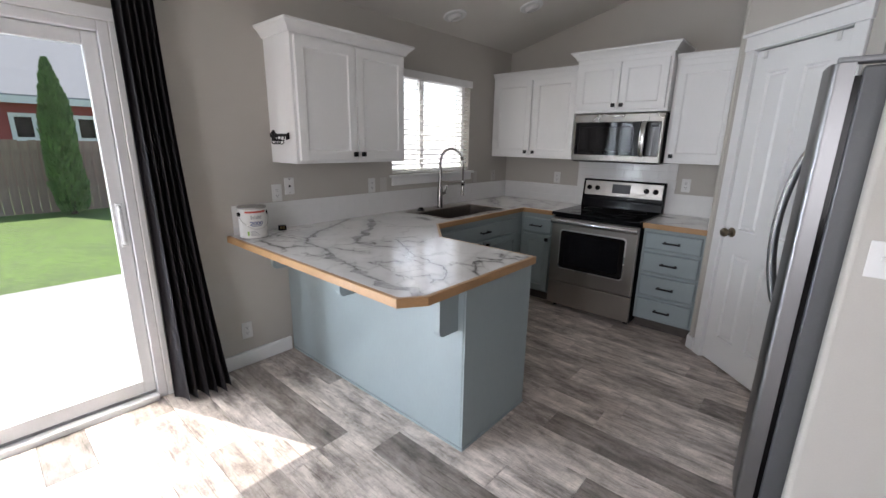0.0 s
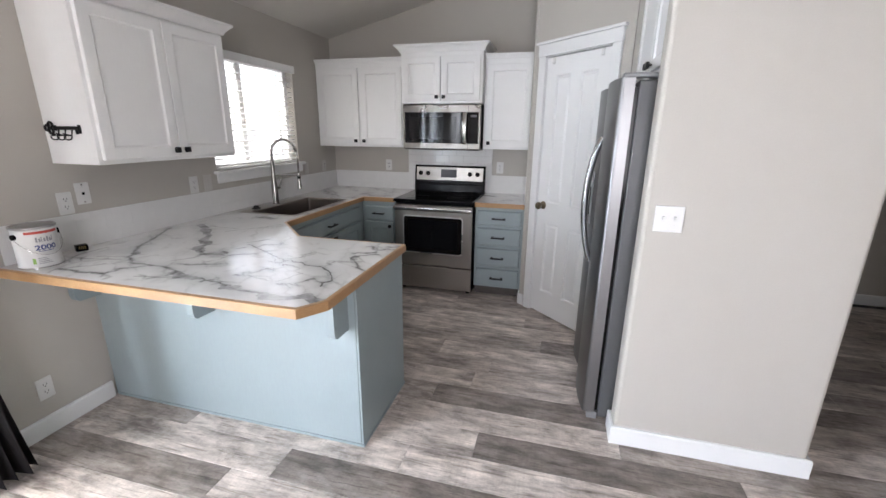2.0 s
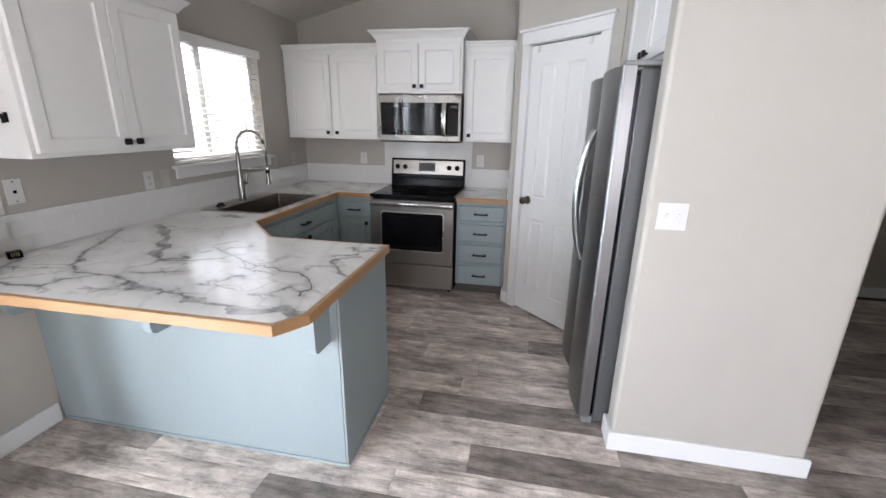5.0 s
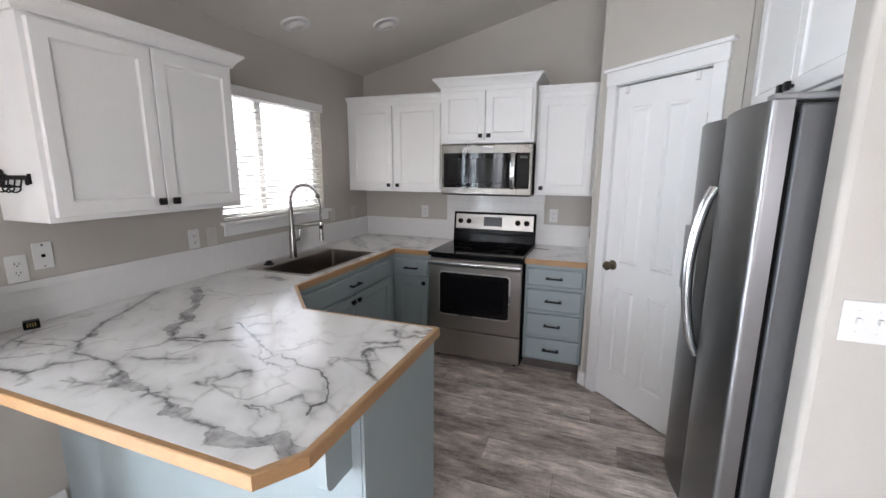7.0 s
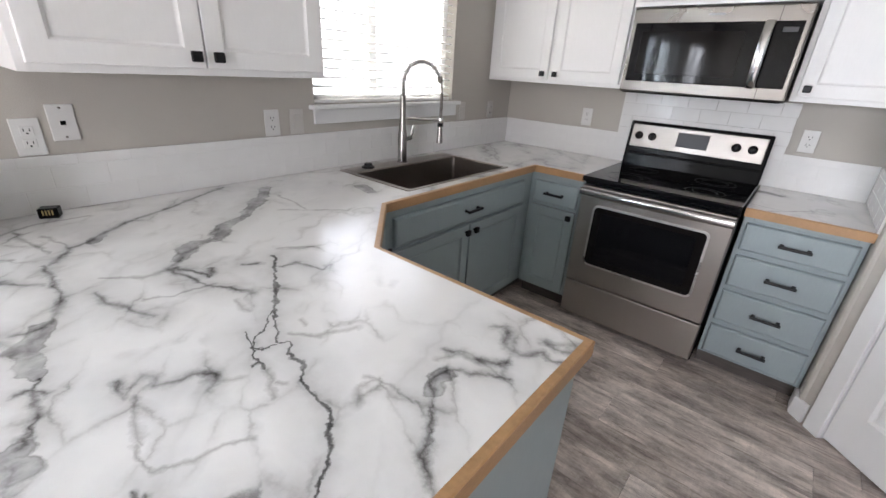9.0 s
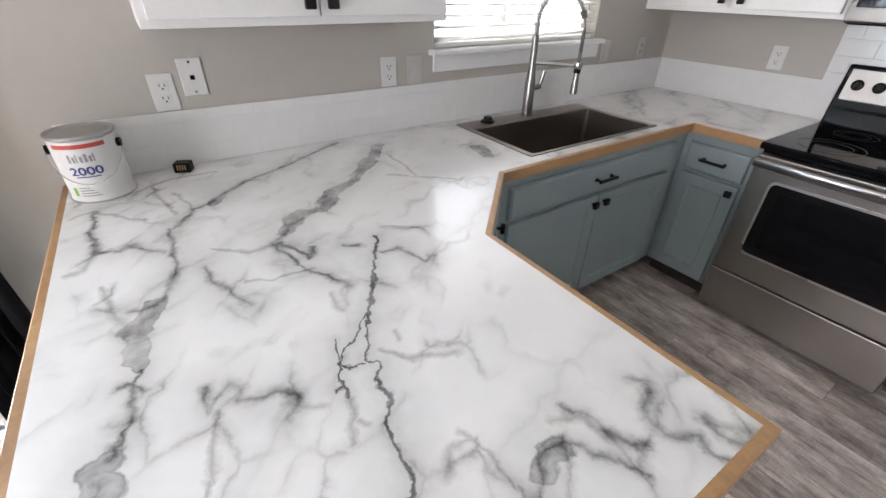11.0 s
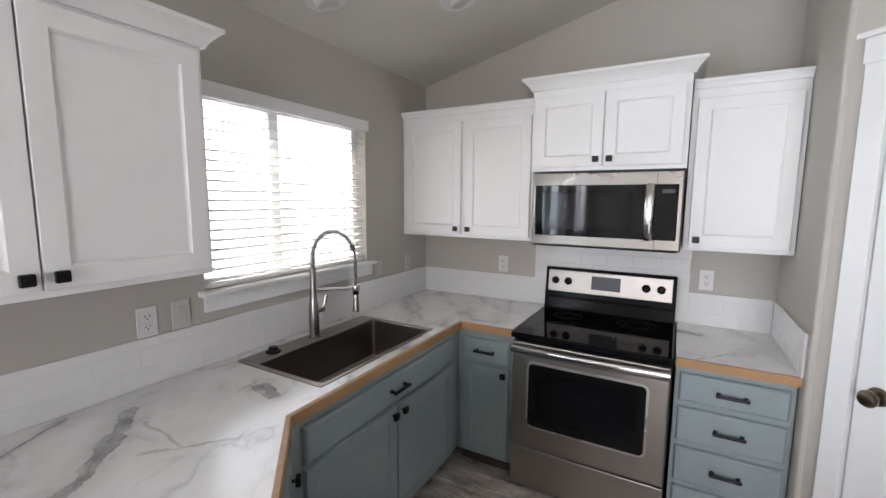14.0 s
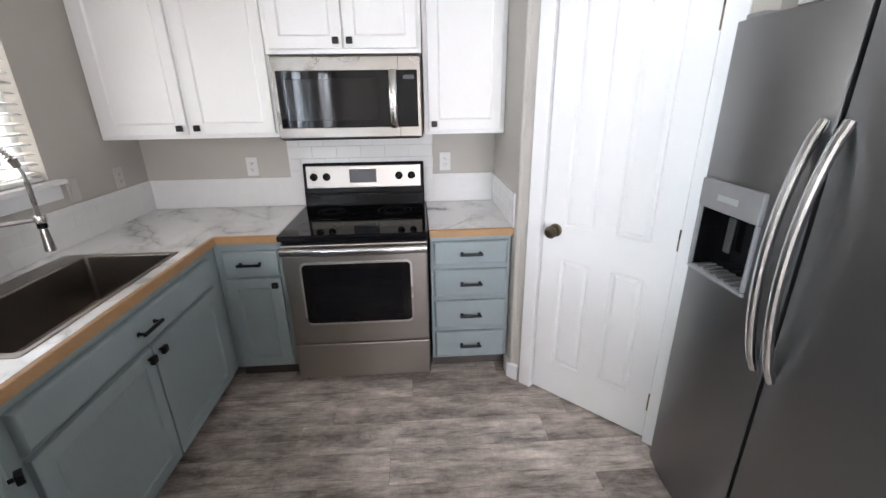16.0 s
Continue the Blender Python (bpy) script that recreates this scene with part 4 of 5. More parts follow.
# ---- refrigerator ----
FY0, FY1, FSPLIT, FXD = -2.246, -1.352, -1.778, 2.668
fr = thing("refrigerator", (3.1, -1.8, 0.0), "stainless side-by-side refrigerator with ice dispenser", "refrigerator")
part("body", B((FXD + 0.103, FY0 + 0.004, 0.03), (3.50, FY1 - 0.006, 1.768), 0.008, 3), GREYP, fr, "dark grey textured cabinet body")
part("gasket", B((FXD + 0.086, FY0 + 0.02, 0.06), (FXD + 0.104, FY1 - 0.02, 1.74)), BLACKP, fr)
part("base_grille", B((FXD + 0.05, FY0 + 0.015, 0.005), (FXD + 0.103, FY1 - 0.015, 0.05), 0.004), GREYPLASTIC, fr)
part("hinge_cover", B((FXD + 0.035, FY0 + 0.012, 1.779), (FXD + 0.26, FY0 + 0.075, 1.799), 0.007, 3), GREYPLASTIC, fr)
part("hinge_cover", B((FXD + 0.03, FY1 - 0.1, 1.779), (FXD + 0.2, FY1 - 0.03, 1.797), 0.006), GREYPLASTIC, fr)


def fridge_door(y0, y1, hole=None):
    """A door with a softly bowed front and rounded vertical edges; hole: (y0, y1, z0, z1) cut for the dispenser."""
    bulge = 0.026

    def face_x(y):
        u = (y - y0) / (y1 - y0)
        edge = max(0.0, min(y - y0, y1 - y))
        r = 0.0045 if abs((y0 if y - y0 < y1 - y else y1) - FSPLIT) < 0.01 else 0.016
        return FXD + bulge * (2 * u - 1) ** 2 + (r - math.sqrt(max(0, r * r - (r - edge) ** 2)) if edge < r else 0)

    ys = sorted({y0 + (y1 - y0) * k / 14 for k in range(15)} | {y0 + r * a for a in (0.12, 0.35, 0.65, 1) for r in (0.0045, 0.016)} | {y1 - r * a for a in (0.12, 0.35, 0.65, 1) for r in (0.0045, 0.016)} | (set(hole[:2]) if hole else set()))
    bm = bmesh.new()

    def slabs(a, b, z0, z1):
        pts = [(face_x(y), y) for y in ys if a - 1e-6 <= y <= b + 1e-6]
        prism(bm, list(reversed([(FXD + 0.085, a)] + pts + [(FXD + 0.085, b)])), z0, z1)

    if hole:
        slabs(y0, y1, 0.055, hole[2])
        slabs(y0, y1, hole[3], 1.778)
        slabs(y0, hole[0], hole[2], hole[3])
        slabs(hole[1], y1, hole[2], hole[3])
        bmesh.ops.remove_doubles(bm, verts=bm.verts, dist=0.0002)
        seen = {}
        for f in bm.faces:
            c = f.calc_center_median()
            seen.setdefault((round(c.x, 3), round(c.y, 3), round(c.z, 3)), []).append(f)
        bmesh.ops.delete(bm, geom=[f for fs in seen.values() if len(fs) > 1 for f in fs], context='FACES_ONLY')
    else:
        slabs(y0, y1, 0.055, 1.778)
    return bm


HOLE = (-1.650, -1.400, 1.0, 1.30)
d1 = part("fridge_door", fridge_door(FY0, FSPLIT - 0.0055), STEELV, fr)
d2 = part("freezer_door", fridge_door(FSPLIT + 0.0055, FY1, HOLE), STEELV, fr)
for d, hy in ((d1, FSPLIT - 0.032), (d2, FSPLIT + 0.032)):
    bm = bmesh.new()
    tube(bm, [(FXD + 0.016 - 0.062 * math.sin(math.pi * k / 16) ** 0.7, hy, 0.80 + 0.71 * k / 16) for k in range(17)], 0.018, 12, 0.8)
    part("handle", bm, HANDLEM, d, "long bowed polished handle")
hy0, hy1, hz0, hz1 = HOLE
dp = part("ice_dispenser", B((FXD - 0.008, hy0 - 0.008, hz1 - 0.085), (FXD + 0.05, hy1 + 0.008, hz1 + 0.010), 0.005, 3), GREYPLASTIC, d2, "grey ice and water dispenser")
part("dispenser_sill", B((FXD - 0.006, hy0 - 0.008, hz0 - 0.012), (FXD + 0.05, hy1 + 0.008, hz0 + 0.002), 0.005, 3), GREYPLASTIC, dp)
for ya, yb in ((hy0 - 0.008, hy0 + 0.004), (hy1 - 0.004, hy1 + 0.008)):
    part("dispenser_cheek", B((FXD - 0.006, ya, hz0 + 0.002), (FXD + 0.05, yb, hz1 - 0.0855), 0.005, 3), GREYPLASTIC, dp)
bm = bmesh.new()
box(bm, (FXD + 0.075, hy0, hz0), (FXD + 0.085, hy1, hz1))
box(bm, (FXD + 0.006, hy0 + 0.0045, hz0 + 0.003), (FXD + 0.075, hy0 + 0.010, hz1))
box(bm, (FXD + 0.006, hy1 - 0.010, hz0 + 0.003), (FXD + 0.075, hy1 - 0.0045, hz1))
part("dispenser_recess", bm, BLACKP, dp, "black recess of the dispenser")
part("dispenser_tray", B((FXD - 0.003, hy0 + 0.012, hz0 + 0.0025), (FXD + 0.072, hy1 - 0.012, hz0 + 0.005)), GREYPLASTIC, dp)
for k in range(7):
    part("tray_slat", B((FXD - 0.002, hy0 + 0.02 + k * 0.031, hz0 + 0.005), (FXD + 0.07, hy0 + 0.030 + k * 0.031, hz0 + 0.011), 0.002), GREYPLASTIC, dp)
part("dispenser_paddle", B((FXD + 0.050, -1.505, 1.07), (FXD + 0.058, -1.475, 1.19), 0.004), STEELV, dp)
part("dispenser_buttons", B((FXD - 0.0095, -1.57, 1.250), (FXD - 0.007, -1.48, 1.270), 0.001), BUTTONG, dp, "pale button strip")

# ---- pantry door ----
door = thing("door_1", DIAG, "white four-panel pantry door, closed, with brass knob", "door", kind="structure")
LW, LH = 0.604, 2.072
lx0 = DO0 + 0.007


def panel_door(w, h):
    """A moulded four-panel leaf: x across, z up, front towards -y."""
    bm = bmesh.new()
    st, mid = 0.105, 0.10
    pw = (w - 2 * st - mid) / 2
    rows = ((0.20, 0.80), (0.97, h - 0.13))
    xs = [0, st, st + pw, st + pw + mid, w - st, w]
    zs = [0, rows[0][0], rows[0][1], rows[1][0], rows[1][1], h]
    for i in range(5):
        for j in range(5):
            if i in (1, 3) and j in (1, 3):
                a, b = (xs[i], zs[j]), (xs[i + 1], zs[j + 1])
                rings = []
                for inset, depth in ((0, 0), (0.008, 0.012), (0.015, 0.012), (0.028, 0.003)):
                    rings.append([bm.verts.new((x, depth, z)) for x, z in ((a[0] + inset, a[1] + inset), (b[0] - inset, a[1] + inset), (b[0] - inset, b[1] - inset), (a[0] + inset, b[1] - inset))])
                for p, q in zip(rings, rings[1:]):
                    for k in range(4):
                        bm.faces.new((p[k], p[(k + 1) % 4], q[(k + 1) % 4], q[k]))
                bm.faces.new(rings[-1])
            else:
                bm.faces.new([bm.verts.new((x, 0, z)) for x, z in ((xs[i], zs[j]), (xs[i + 1], zs[j]), (xs[i + 1], zs[j + 1]), (xs[i], zs[j + 1]))])
    bmesh.ops.remove_doubles(bm, verts=bm.verts, dist=0.0001)
    box(bm, (0, 0.0135, 0), (w, 0.035, h))
    for a, b in (((0, 0.0, 0), (0.0005, 0.03, h)), ((w - 0.0005, 0.0, 0), (w, 0.03, h)), ((0, 0.0, h - 0.0005), (w, 0.03, h))):
        box(bm, a, b)
    return bm


leaf = part("leaf", put(panel_door(LW, LH), Matrix.Translation((lx0, 0.006, 0.012))), TRIM, door, local=True)
bm = bmesh.new()
km = Matrix.Translation((lx0 + 0.065, 0.006, 0.955)) @ Matrix.Rotation(radians(90), 4, 'X')
lathe(bm, [(0.033, 0.0), (0.033, 0.004), (0.028, 0.009), (0.013, 0.012), (0.012, 0.030), (0.020, 0.036), (0.029, 0.048), (0.030, 0.058), (0.024, 0.068), (0.010, 0.072)], km, 24)
part("knob", bm, BRONZE, leaf, "antique brass door knob", local=True)
for hz in (0.22, 1.02, 1.82):
    bm = bmesh.new()
    rod(bm, (lx0 + LW + 0.002, -0.004, hz - 0.045), (lx0 + LW + 0.002, -0.004, hz + 0.045), 0.006, n=10)
    part("hinge", bm, BRONZE, door, "dark metal hinge", local=True)
JB = 0.07
part("casing", B((DO0 - JB, -0.018, 0.0), (DO0 + 0.002, 0.0, DZ + 0.0), 0.003), TRIM, door, local=True)
part("casing", B((DO1 - 0.002, -0.018, 0.0), (DO1 + JB, 0.0, DZ + 0.0), 0.003), TRIM, door, local=True)
bm = bmesh.new()
box(bm, (DO0 - JB - 0.006, -0.021, DZ + 0.0005), (DO1 + JB + 0.006, 0.0, DZ + 0.085), 0.003)
box(bm, (DO0 - JB - 0.025, -0.036, DZ + 0.0855), (DO1 + JB + 0.025, 0.0, DZ + 0.105), 0.004)
part("head_casing", bm, TRIM, door, local=True)
bm = bmesh.new()
box(bm, (DO0, -0.002, DZ - 0.004), (DO1, 0.11, DZ - 0.0005))
box(bm, (DO0 - 0.0, 0.0, 0.0), (DO0 + 0.003, 0.11, DZ - 0.005))
box(bm, (DO1 - 0.003, 0.0, 0.0), (DO1, 0.11, DZ - 0.005))
part("jamb", bm, TRIM, door, local=True)
for hx in (lx0 + 0.06, lx0 + LW - 0.09):
    bm = bmesh.new()
    box(bm, (hx, -0.003, LH - 0.035), (hx + 0.025, 0.004, LH + 0.012), 0.002)
    box(bm, (hx + 0.003, -0.014, LH - 0.035), (hx + 0.022, -0.002, LH - 0.028), 0.002)
    part("hook", bm, PLATE, door, "small white over-door hook", local=True)
solo("wall_pantry_back", B((2.33, -0.1, 0.0), (3.5, -0.05, 3.0)), WALL, "inner pantry wall", "wall", kind="structure")

# ---- kitchen window with its blind ----
win = thing("window_1", (0.0, (WY0 + WY1) / 2, WZ0), "white vinyl slider window above the sink", "window", kind="structure")
ym = -1.32
bm = bmesh.new()
for a, b in (((-0.14, WY0, WZ0), (-0.07, WY0 + 0.045, WZ1)), ((-0.14, WY1 - 0.045, WZ0), (-0.07, WY1, WZ1)),
             ((-0.14, WY0 + 0.045, WZ0), (-0.07, WY1 - 0.045, WZ0 + 0.045)), ((-0.14, WY0 + 0.045, WZ1 - 0.045), (-0.07, WY1 - 0.045, WZ1))):
    box(bm, a, b, 0.004)
part("window_frame", bm, VINYL, win)
part("meeting_stile", B((-0.128, ym - 0.028, WZ0 + 0.046), (-0.082, ym + 0.028, WZ1 - 0.046), 0.004), VINYL, win)
for a, b in ((WY0 + 0.046, ym - 0.029), (ym + 0.029, WY1 - 0.046)):
    pane = part("pane", B((-0.108, a, WZ0 + 0.046), (-0.102, b, WZ1 - 0.046)), GLASS, win, "clear glass pane")
    pane.visible_shadow = False
part("stool", B((-0.069, WY0 - 0.03, 1.212), (0.045, WY1 + 0.05, 1.234), 0.005, 3), TRIM, win)
part("apron", B((0.001, WY0 - 0.01, 1.143), (0.016, WY1 + 0.035, 1.2115), 0.003), TRIM, win)

bl = thing("window_blind", (-0.02, (WY0 + WY1) / 2, WZ0), "white horizontal slat blind, lowered and tilted open", "blind")
part("valance", B((-0.012, WY0 - 0.012, 2.034), (0.022, WY1 + 0.012, 2.098), 0.004), BLIND, bl)
part("head_rail", B((-0.058, WY0 + 0.008, 2.045), (-0.014, WY1 - 0.008, 2.082), 0.002), BLIND, bl)
nsl = 18
slat_mesh = None
for k in range(nsl):
    z = 1.275 + k * 0.0425
    if slat_mesh is None:
        bm = bmesh.new()
        L = (WY1 - WY0) / 2 - 0.008
        for s in range(4):
            u0, u1 = -0.025 + s * 0.0125, -0.025 + (s + 1) * 0.0125
            c0, c1 = 0.003 * (1 - (u0 / 0.025) ** 2), 0.003 * (1 - (u1 / 0.025) ** 2)
            q = [bm.verts.new(p) for p in ((u0, -L, c0), (u1, -L, c1), (u1, L, c1), (u0, L, c0))]
            r = [bm.verts.new(v.co - Vector((0, 0, 0.0024))) for v in q]
            bm.faces.new(q)
            bm.faces.new(list(reversed(r)))
            for i in range(4):
                bm.faces.new((q[i], r[i], r[(i + 1) % 4], q[(i + 1) % 4]))
        bmesh.ops.remove_doubles(bm, verts=bm.verts, dist=0.00005)
        slat_mesh = mesh_of("slat", bm, BLIND)
    ob = new("slat", slat_mesh)
    ob.parent = bl
    ob.matrix_basis = Matrix.Translation((-0.016, 0.0, z - WZ0)) @ Matrix.Rotation(radians(12 + 1.5 * math.sin(k * 2.1)), 4, 'Y')
part("bottom_rail", B((-0.060, WY0 + 0.008, 1.237), (-0.012, WY1 - 0.008, 1.254), 0.004), BLIND, bl)
for yy in (WY0 + 0.16, ym - 0.13, ym + 0.15, WY1 - 0.14):
    bm = bmesh.new()
    for xx in (-0.0625, -0.0095):
        rod(bm, (xx, yy, 1.25), (xx, yy, 2.045), 0.0011, n=5)
    part("ladder_cord", bm, BLIND, bl, "thin white ladder cord")

# ---- sliding patio door and curtain ----
sd = thing("door_2", (0.0, (SY0 + SY1) / 2, 0.0), "white vinyl sliding patio door with clear glass", "sliding door", kind="structure")
bm = bmesh.new()
for a, b in (((-0.15, SY1 - 0.045, -0.018), (0.006, SY1, SZ1)), ((-0.15, SY0, -0.018), (0.006, SY0 + 0.045, SZ1)), ((-0.15, SY0 + 0.045, SZ1 - 0.05), (0.006, SY1 - 0.045, SZ1))):
    box(bm, a, b, 0.004)
part("door_frame", bm, VINYL, sd)
part("threshold", B((-0.15, SY0 + 0.046, -0.018), (0.03, SY1 - 0.046, 0.032), 0.006), VINYL, sd, "white sill track")
part("track_rail", B((-0.03, SY0 + 0.05, 0.0325), (-0.022, SY1 - 0.05, 0.046)), GREYPLASTIC, sd)
ymid = (SY0 + SY1) / 2
for k, (a, b, xx) in enumerate(((ymid - 0.03, SY1 - 0.047, -0.045), (SY0 + 0.047, ymid + 0.03, -0.10))):
    bm = bmesh.new()
    for p, q in (((xx - 0.02, a, 0.047), (xx + 0.02, a + 0.06, SZ1 - 0.052)), ((xx - 0.02, b - 0.06, 0.047), (xx + 0.02, b, SZ1 - 0.052)),
                 ((xx - 0.02, a + 0.06, 0.047), (xx + 0.02, b - 0.06, 0.125)), ((xx - 0.02, a + 0.06, SZ1 - 0.115), (xx + 0.02, b - 0.06, SZ1 - 0.052))):
        box(bm, p, q, 0.004)
    sash = part("sash", bm, VINYL, sd)
    pane = part("pane", B((xx - 0.004, a + 0.058, 0.12), (xx + 0.004, b - 0.058, SZ1 - 0.112)), GLASS, sash, "clear door glass")
    pane.visible_shadow = False
    if k == 0:
        bm = bmesh.new()
        tube(bm, [(xx + 0.02, b - 0.03, 0.95), (xx + 0.052, b - 0.034, 0.97), (xx + 0.058, b - 0.036, 1.05), (xx + 0.052, b - 0.034, 1.13), (xx + 0.02, b - 0.03, 1.15)], 0.010, 10)
        box(bm, (xx + 0.018, b - 0.045, 0.93), (xx + 0.026, b - 0.015, 1.17), 0.004)
        part("handle", bm, VINYL, sash, "white pull handle")
# painted casing
bm = bmesh.new()
box(bm, (0.0005, SY1 + 0.001, 0.0), (0.016, SY1 + 0.03, SZ1), 0.003)
box(bm, (0.0005, SY0 - 0.03, SZ1 + 0.001), (0.018, SY1 + 0.03, SZ1 + 0.06), 0.003)
part("casing", bm, TRIM, sd)

cr = thing("curtain_rod", (0.09, -4.5, 2.2), "black metal curtain rod with ball finial", "curtain rod")
part("rod", rod(bmesh.new(), (0.10, -5.66, 2.205), (0.10, -3.40, 2.205), 0.011), BLACK, cr)
bm = bmesh.new()
lathe(bm, [(0.004, 0.0), (0.016, 0.004), (0.026, 0.016), (0.028, 0.028), (0.022, 0.044), (0.008, 0.052)], Matrix.Translation((0.10, -3.40, 2.205)) @ Matrix.Rotation(radians(-90), 4, 'X'), 18)
part("finial", bm, BLACK, cr)
for yy in (-3.455, -5.60):
    bm = bmesh.new()
    box(bm, (0.001, yy - 0.012, 2.175), (0.008, yy + 0.012, 2.235), 0.002)
    rod(bm, (0.008, yy, 2.205), (0.10, yy, 2.205), 0.006, n=8)
    part("bracket", bm, BLACK, cr)

bm = bmesh.new()
NU, NV = 96, 40
grid = []
crng = random.Random(11)
ph = [crng.random() * 6.28 for _ in range(6)]
for j in range(NV + 1):
    v = j / NV
    z = 2.228 - v * 2.215
    flare = v ** 2.2
    rowv = []
    for i in range(NU + 1):
        u = i / NU
        wave = math.sin(u * 6.28 * 5.5 + ph[0] + 0.7 * v) + 0.35 * math.sin(u * 6.28 * 9 + ph[1] + 2.0 * v) * v
        yc = -3.583 + 0.165 * u + flare * (0.10 * u - 0.005) + 0.010 * math.sin(3 * v + ph[2])
        xc = 0.095 + (0.030 + 0.028 * flare) * wave + 0.075 * flare * (0.3 + u) + 0.012 * v
        rowv.append(bm.verts.new((max(xc, 0.022), yc + 0.008 * math.cos(u * 6.28 * 5.5 + ph[0]), z)))
    grid.append(rowv)
for j in range(NV):
    for i in range(NU):
        bm.faces.new((grid[j][i], grid[j + 1][i], grid[j + 1][i + 1], grid[j][i + 1]))
bmesh.ops.solidify(bm, geom=bm.faces[:], thickness=0.0022)
solo("curtain", bm, CURT, "dark charcoal floor-length curtain, drawn aside, on a rod", "curtain", at=(0.1, -3.5, 0.012))

# ---- windows behind the walk ----
def plain_window(name, a, b, label):
    w = thing(name, a, label, "window", kind="structure")
    ax = 1 if abs(b[1] - a[1]) > abs(b[0] - a[0]) else 0
    t = 0.05
    lo, hi = (a[ax], b[ax])
    def seg(p0, p1, z0, z1):
        p, q = [a[0], a[1], z0], [b[0], b[1], z1]
        p[ax], q[ax] = p0, p1
        return p, q
    bm = bmesh.new()
    mid = (lo + hi) / 2
    for s in (seg(lo, lo + t, a[2], b[2]), seg(hi - t, hi, a[2], b[2]), seg(lo + t, hi - t, a[2], a[2] + t), seg(lo + t, hi - t, b[2] - t, b[2]), seg(mid - t / 2, mid + t / 2, a[2] + t, b[2] - t)):
        box(bm, *s)
    part("window_frame", bm, VINYL, w)
    return w


plain_window("window_2", (-0.09, V0, VZ0), (-0.02, V1, VZ1), "white vinyl window of the dining end")
# invented frame for the south fill lamp's opening, out of view
plain_window("window_3", (BWX0, YB - 0.07, BWZ0), (BWX1, YB - 0.01, BWZ1), "wide white vinyl window, unseen, added around the south fill lamp")

# ---- sink ----
sk = thing("sink", (0.33, -1.27, CT), "dark stainless single-bowl drop-in sink", "sink")
bm = bmesh.new()
bx0, bx1, by0, by1, bd = 0.178, 0.562, -1.662, -0.882, 0.685


def ring(x0, x1, y0, y1, z, r, n=5):
    pts = []
    for cx, cy, a0 in ((x1 - r, y1 - r, 0), (x0 + r, y1 - r, 90), (x0 + r, y0 + r, 180), (x1 - r, y0 + r, 270)):
        for k in range(n + 1):
            a = radians(a0 + 90 * k / n)
            pts.append(bm.verts.new((cx + r * math.cos(a), cy + r * math.sin(a), z)))
    return pts


rings = [ring(SX0 - 0.012, SX1 + 0.008, SYA - 0.012, SYB + 0.010, CT + 0.0005, 0.014), ring(SX0 - 0.011, SX1 + 0.007, SYA - 0.011, SYB + 0.009, CT + 0.0035, 0.014),
         ring(bx0 - 0.004, bx1 + 0.004, by0 - 0.004, by1 + 0.004, CT + 0.0035, 0.018), ring(bx0, bx1, by0, by1, CT - 0.002, 0.016),
         ring(bx0 + 0.003, bx1 - 0.003, by0 + 0.003, by1 - 0.003, bd + 0.02, 0.016), ring(bx0 + 0.018, bx1 - 0.018, by0 + 0.018, by1 - 0.018, bd, 0.02)]
for a, b in zip(rings, rings[1:]):
    for k in range(len(a)):
        bm.faces.new((a[k], a[(k + 1) % len(a)], b[(k + 1) % len(a)], b[k]))
bm.faces.new(rings[-1])
bmesh.ops.recalc_face_normals(bm, faces=bm.faces)
bmesh.ops.reverse_faces(bm, faces=[f for f in bm.faces if f.normal.z < -0.9])
part("bowl", bm, SINKM, sk)
part("rim", B((SX0 - 0.008, by0, CT + 0.0037), (bx0 - 0.010, by1, CT + 0.0045), 0.0003), SINKM, sk)
bm = bmesh.new()
lathe(bm, [(0.056, bd + 0.001), (0.056, bd + 0.004), (0.046, bd + 0.003), (0.040, bd - 0.001), (0.01, bd - 0.001)], Matrix.Translation((0.37, -1.27, 0)), 28)
part("drain", bm, CHROME, sk, "round steel drain")
bm = bmesh.new()
for k in range(13):
    yy = by0 + 0.06 + k * (by1 - by0 - 0.12) / 12
    rod(bm, (bx0 + 0.04, yy, bd + 0.020), (bx1 - 0.04, yy, bd + 0.020), 0.0022, n=6)
for xx in (bx0 + 0.04, (bx0 + bx1) / 2, bx1 - 0.04):
    rod(bm, (xx, by0 + 0.06, bd + 0.016), (xx, by1 - 0.06, bd + 0.016), 0.003, n=6)
part("bottom_grid", bm, NICKEL, sk, "wire grid on the sink floor")
bm = bmesh.new()
lathe(bm, [(0.034, 0.0), (0.034, 0.007), (0.028, 0.011), (0.021, 0.012), (0.020, 0.024), (0.016, 0.027), (0.006, 0.027)], Matrix.Translation((0.123, -1.537, CT + 0.0035)), 24)
part("air_switch", bm, BLACK, sk, "round dark button on the deck")

# ---- spring faucet ----
FX, FY = 0.122, -1.283
fc = thing("faucet", (FX, FY, CT + 0.004), "brushed nickel spring-neck pull-down kitchen faucet", "faucet")
bm = bmesh.new()
z0 = CT + 0.004
lathe(bm, [(0.030, 0.0), (0.030, 0.006), (0.026, 0.010), (0.0255, 0.155), (0.021, 0.185), (0.0165, 0.225), (0.0155, 0.36), (0.013, 0.365), (0.006, 0.366)], Matrix.Translation((FX, FY, z0)), 28)
part("body", bm, NICKEL, fc)
bm = bmesh.new()
rod(bm, (FX, FY + 0.015, z0 + 0.125), (FX + 0.006, FY + 0.062, z0 + 0.135), 0.013)
part("valve", bm, NICKEL, fc)
bm = bmesh.new()
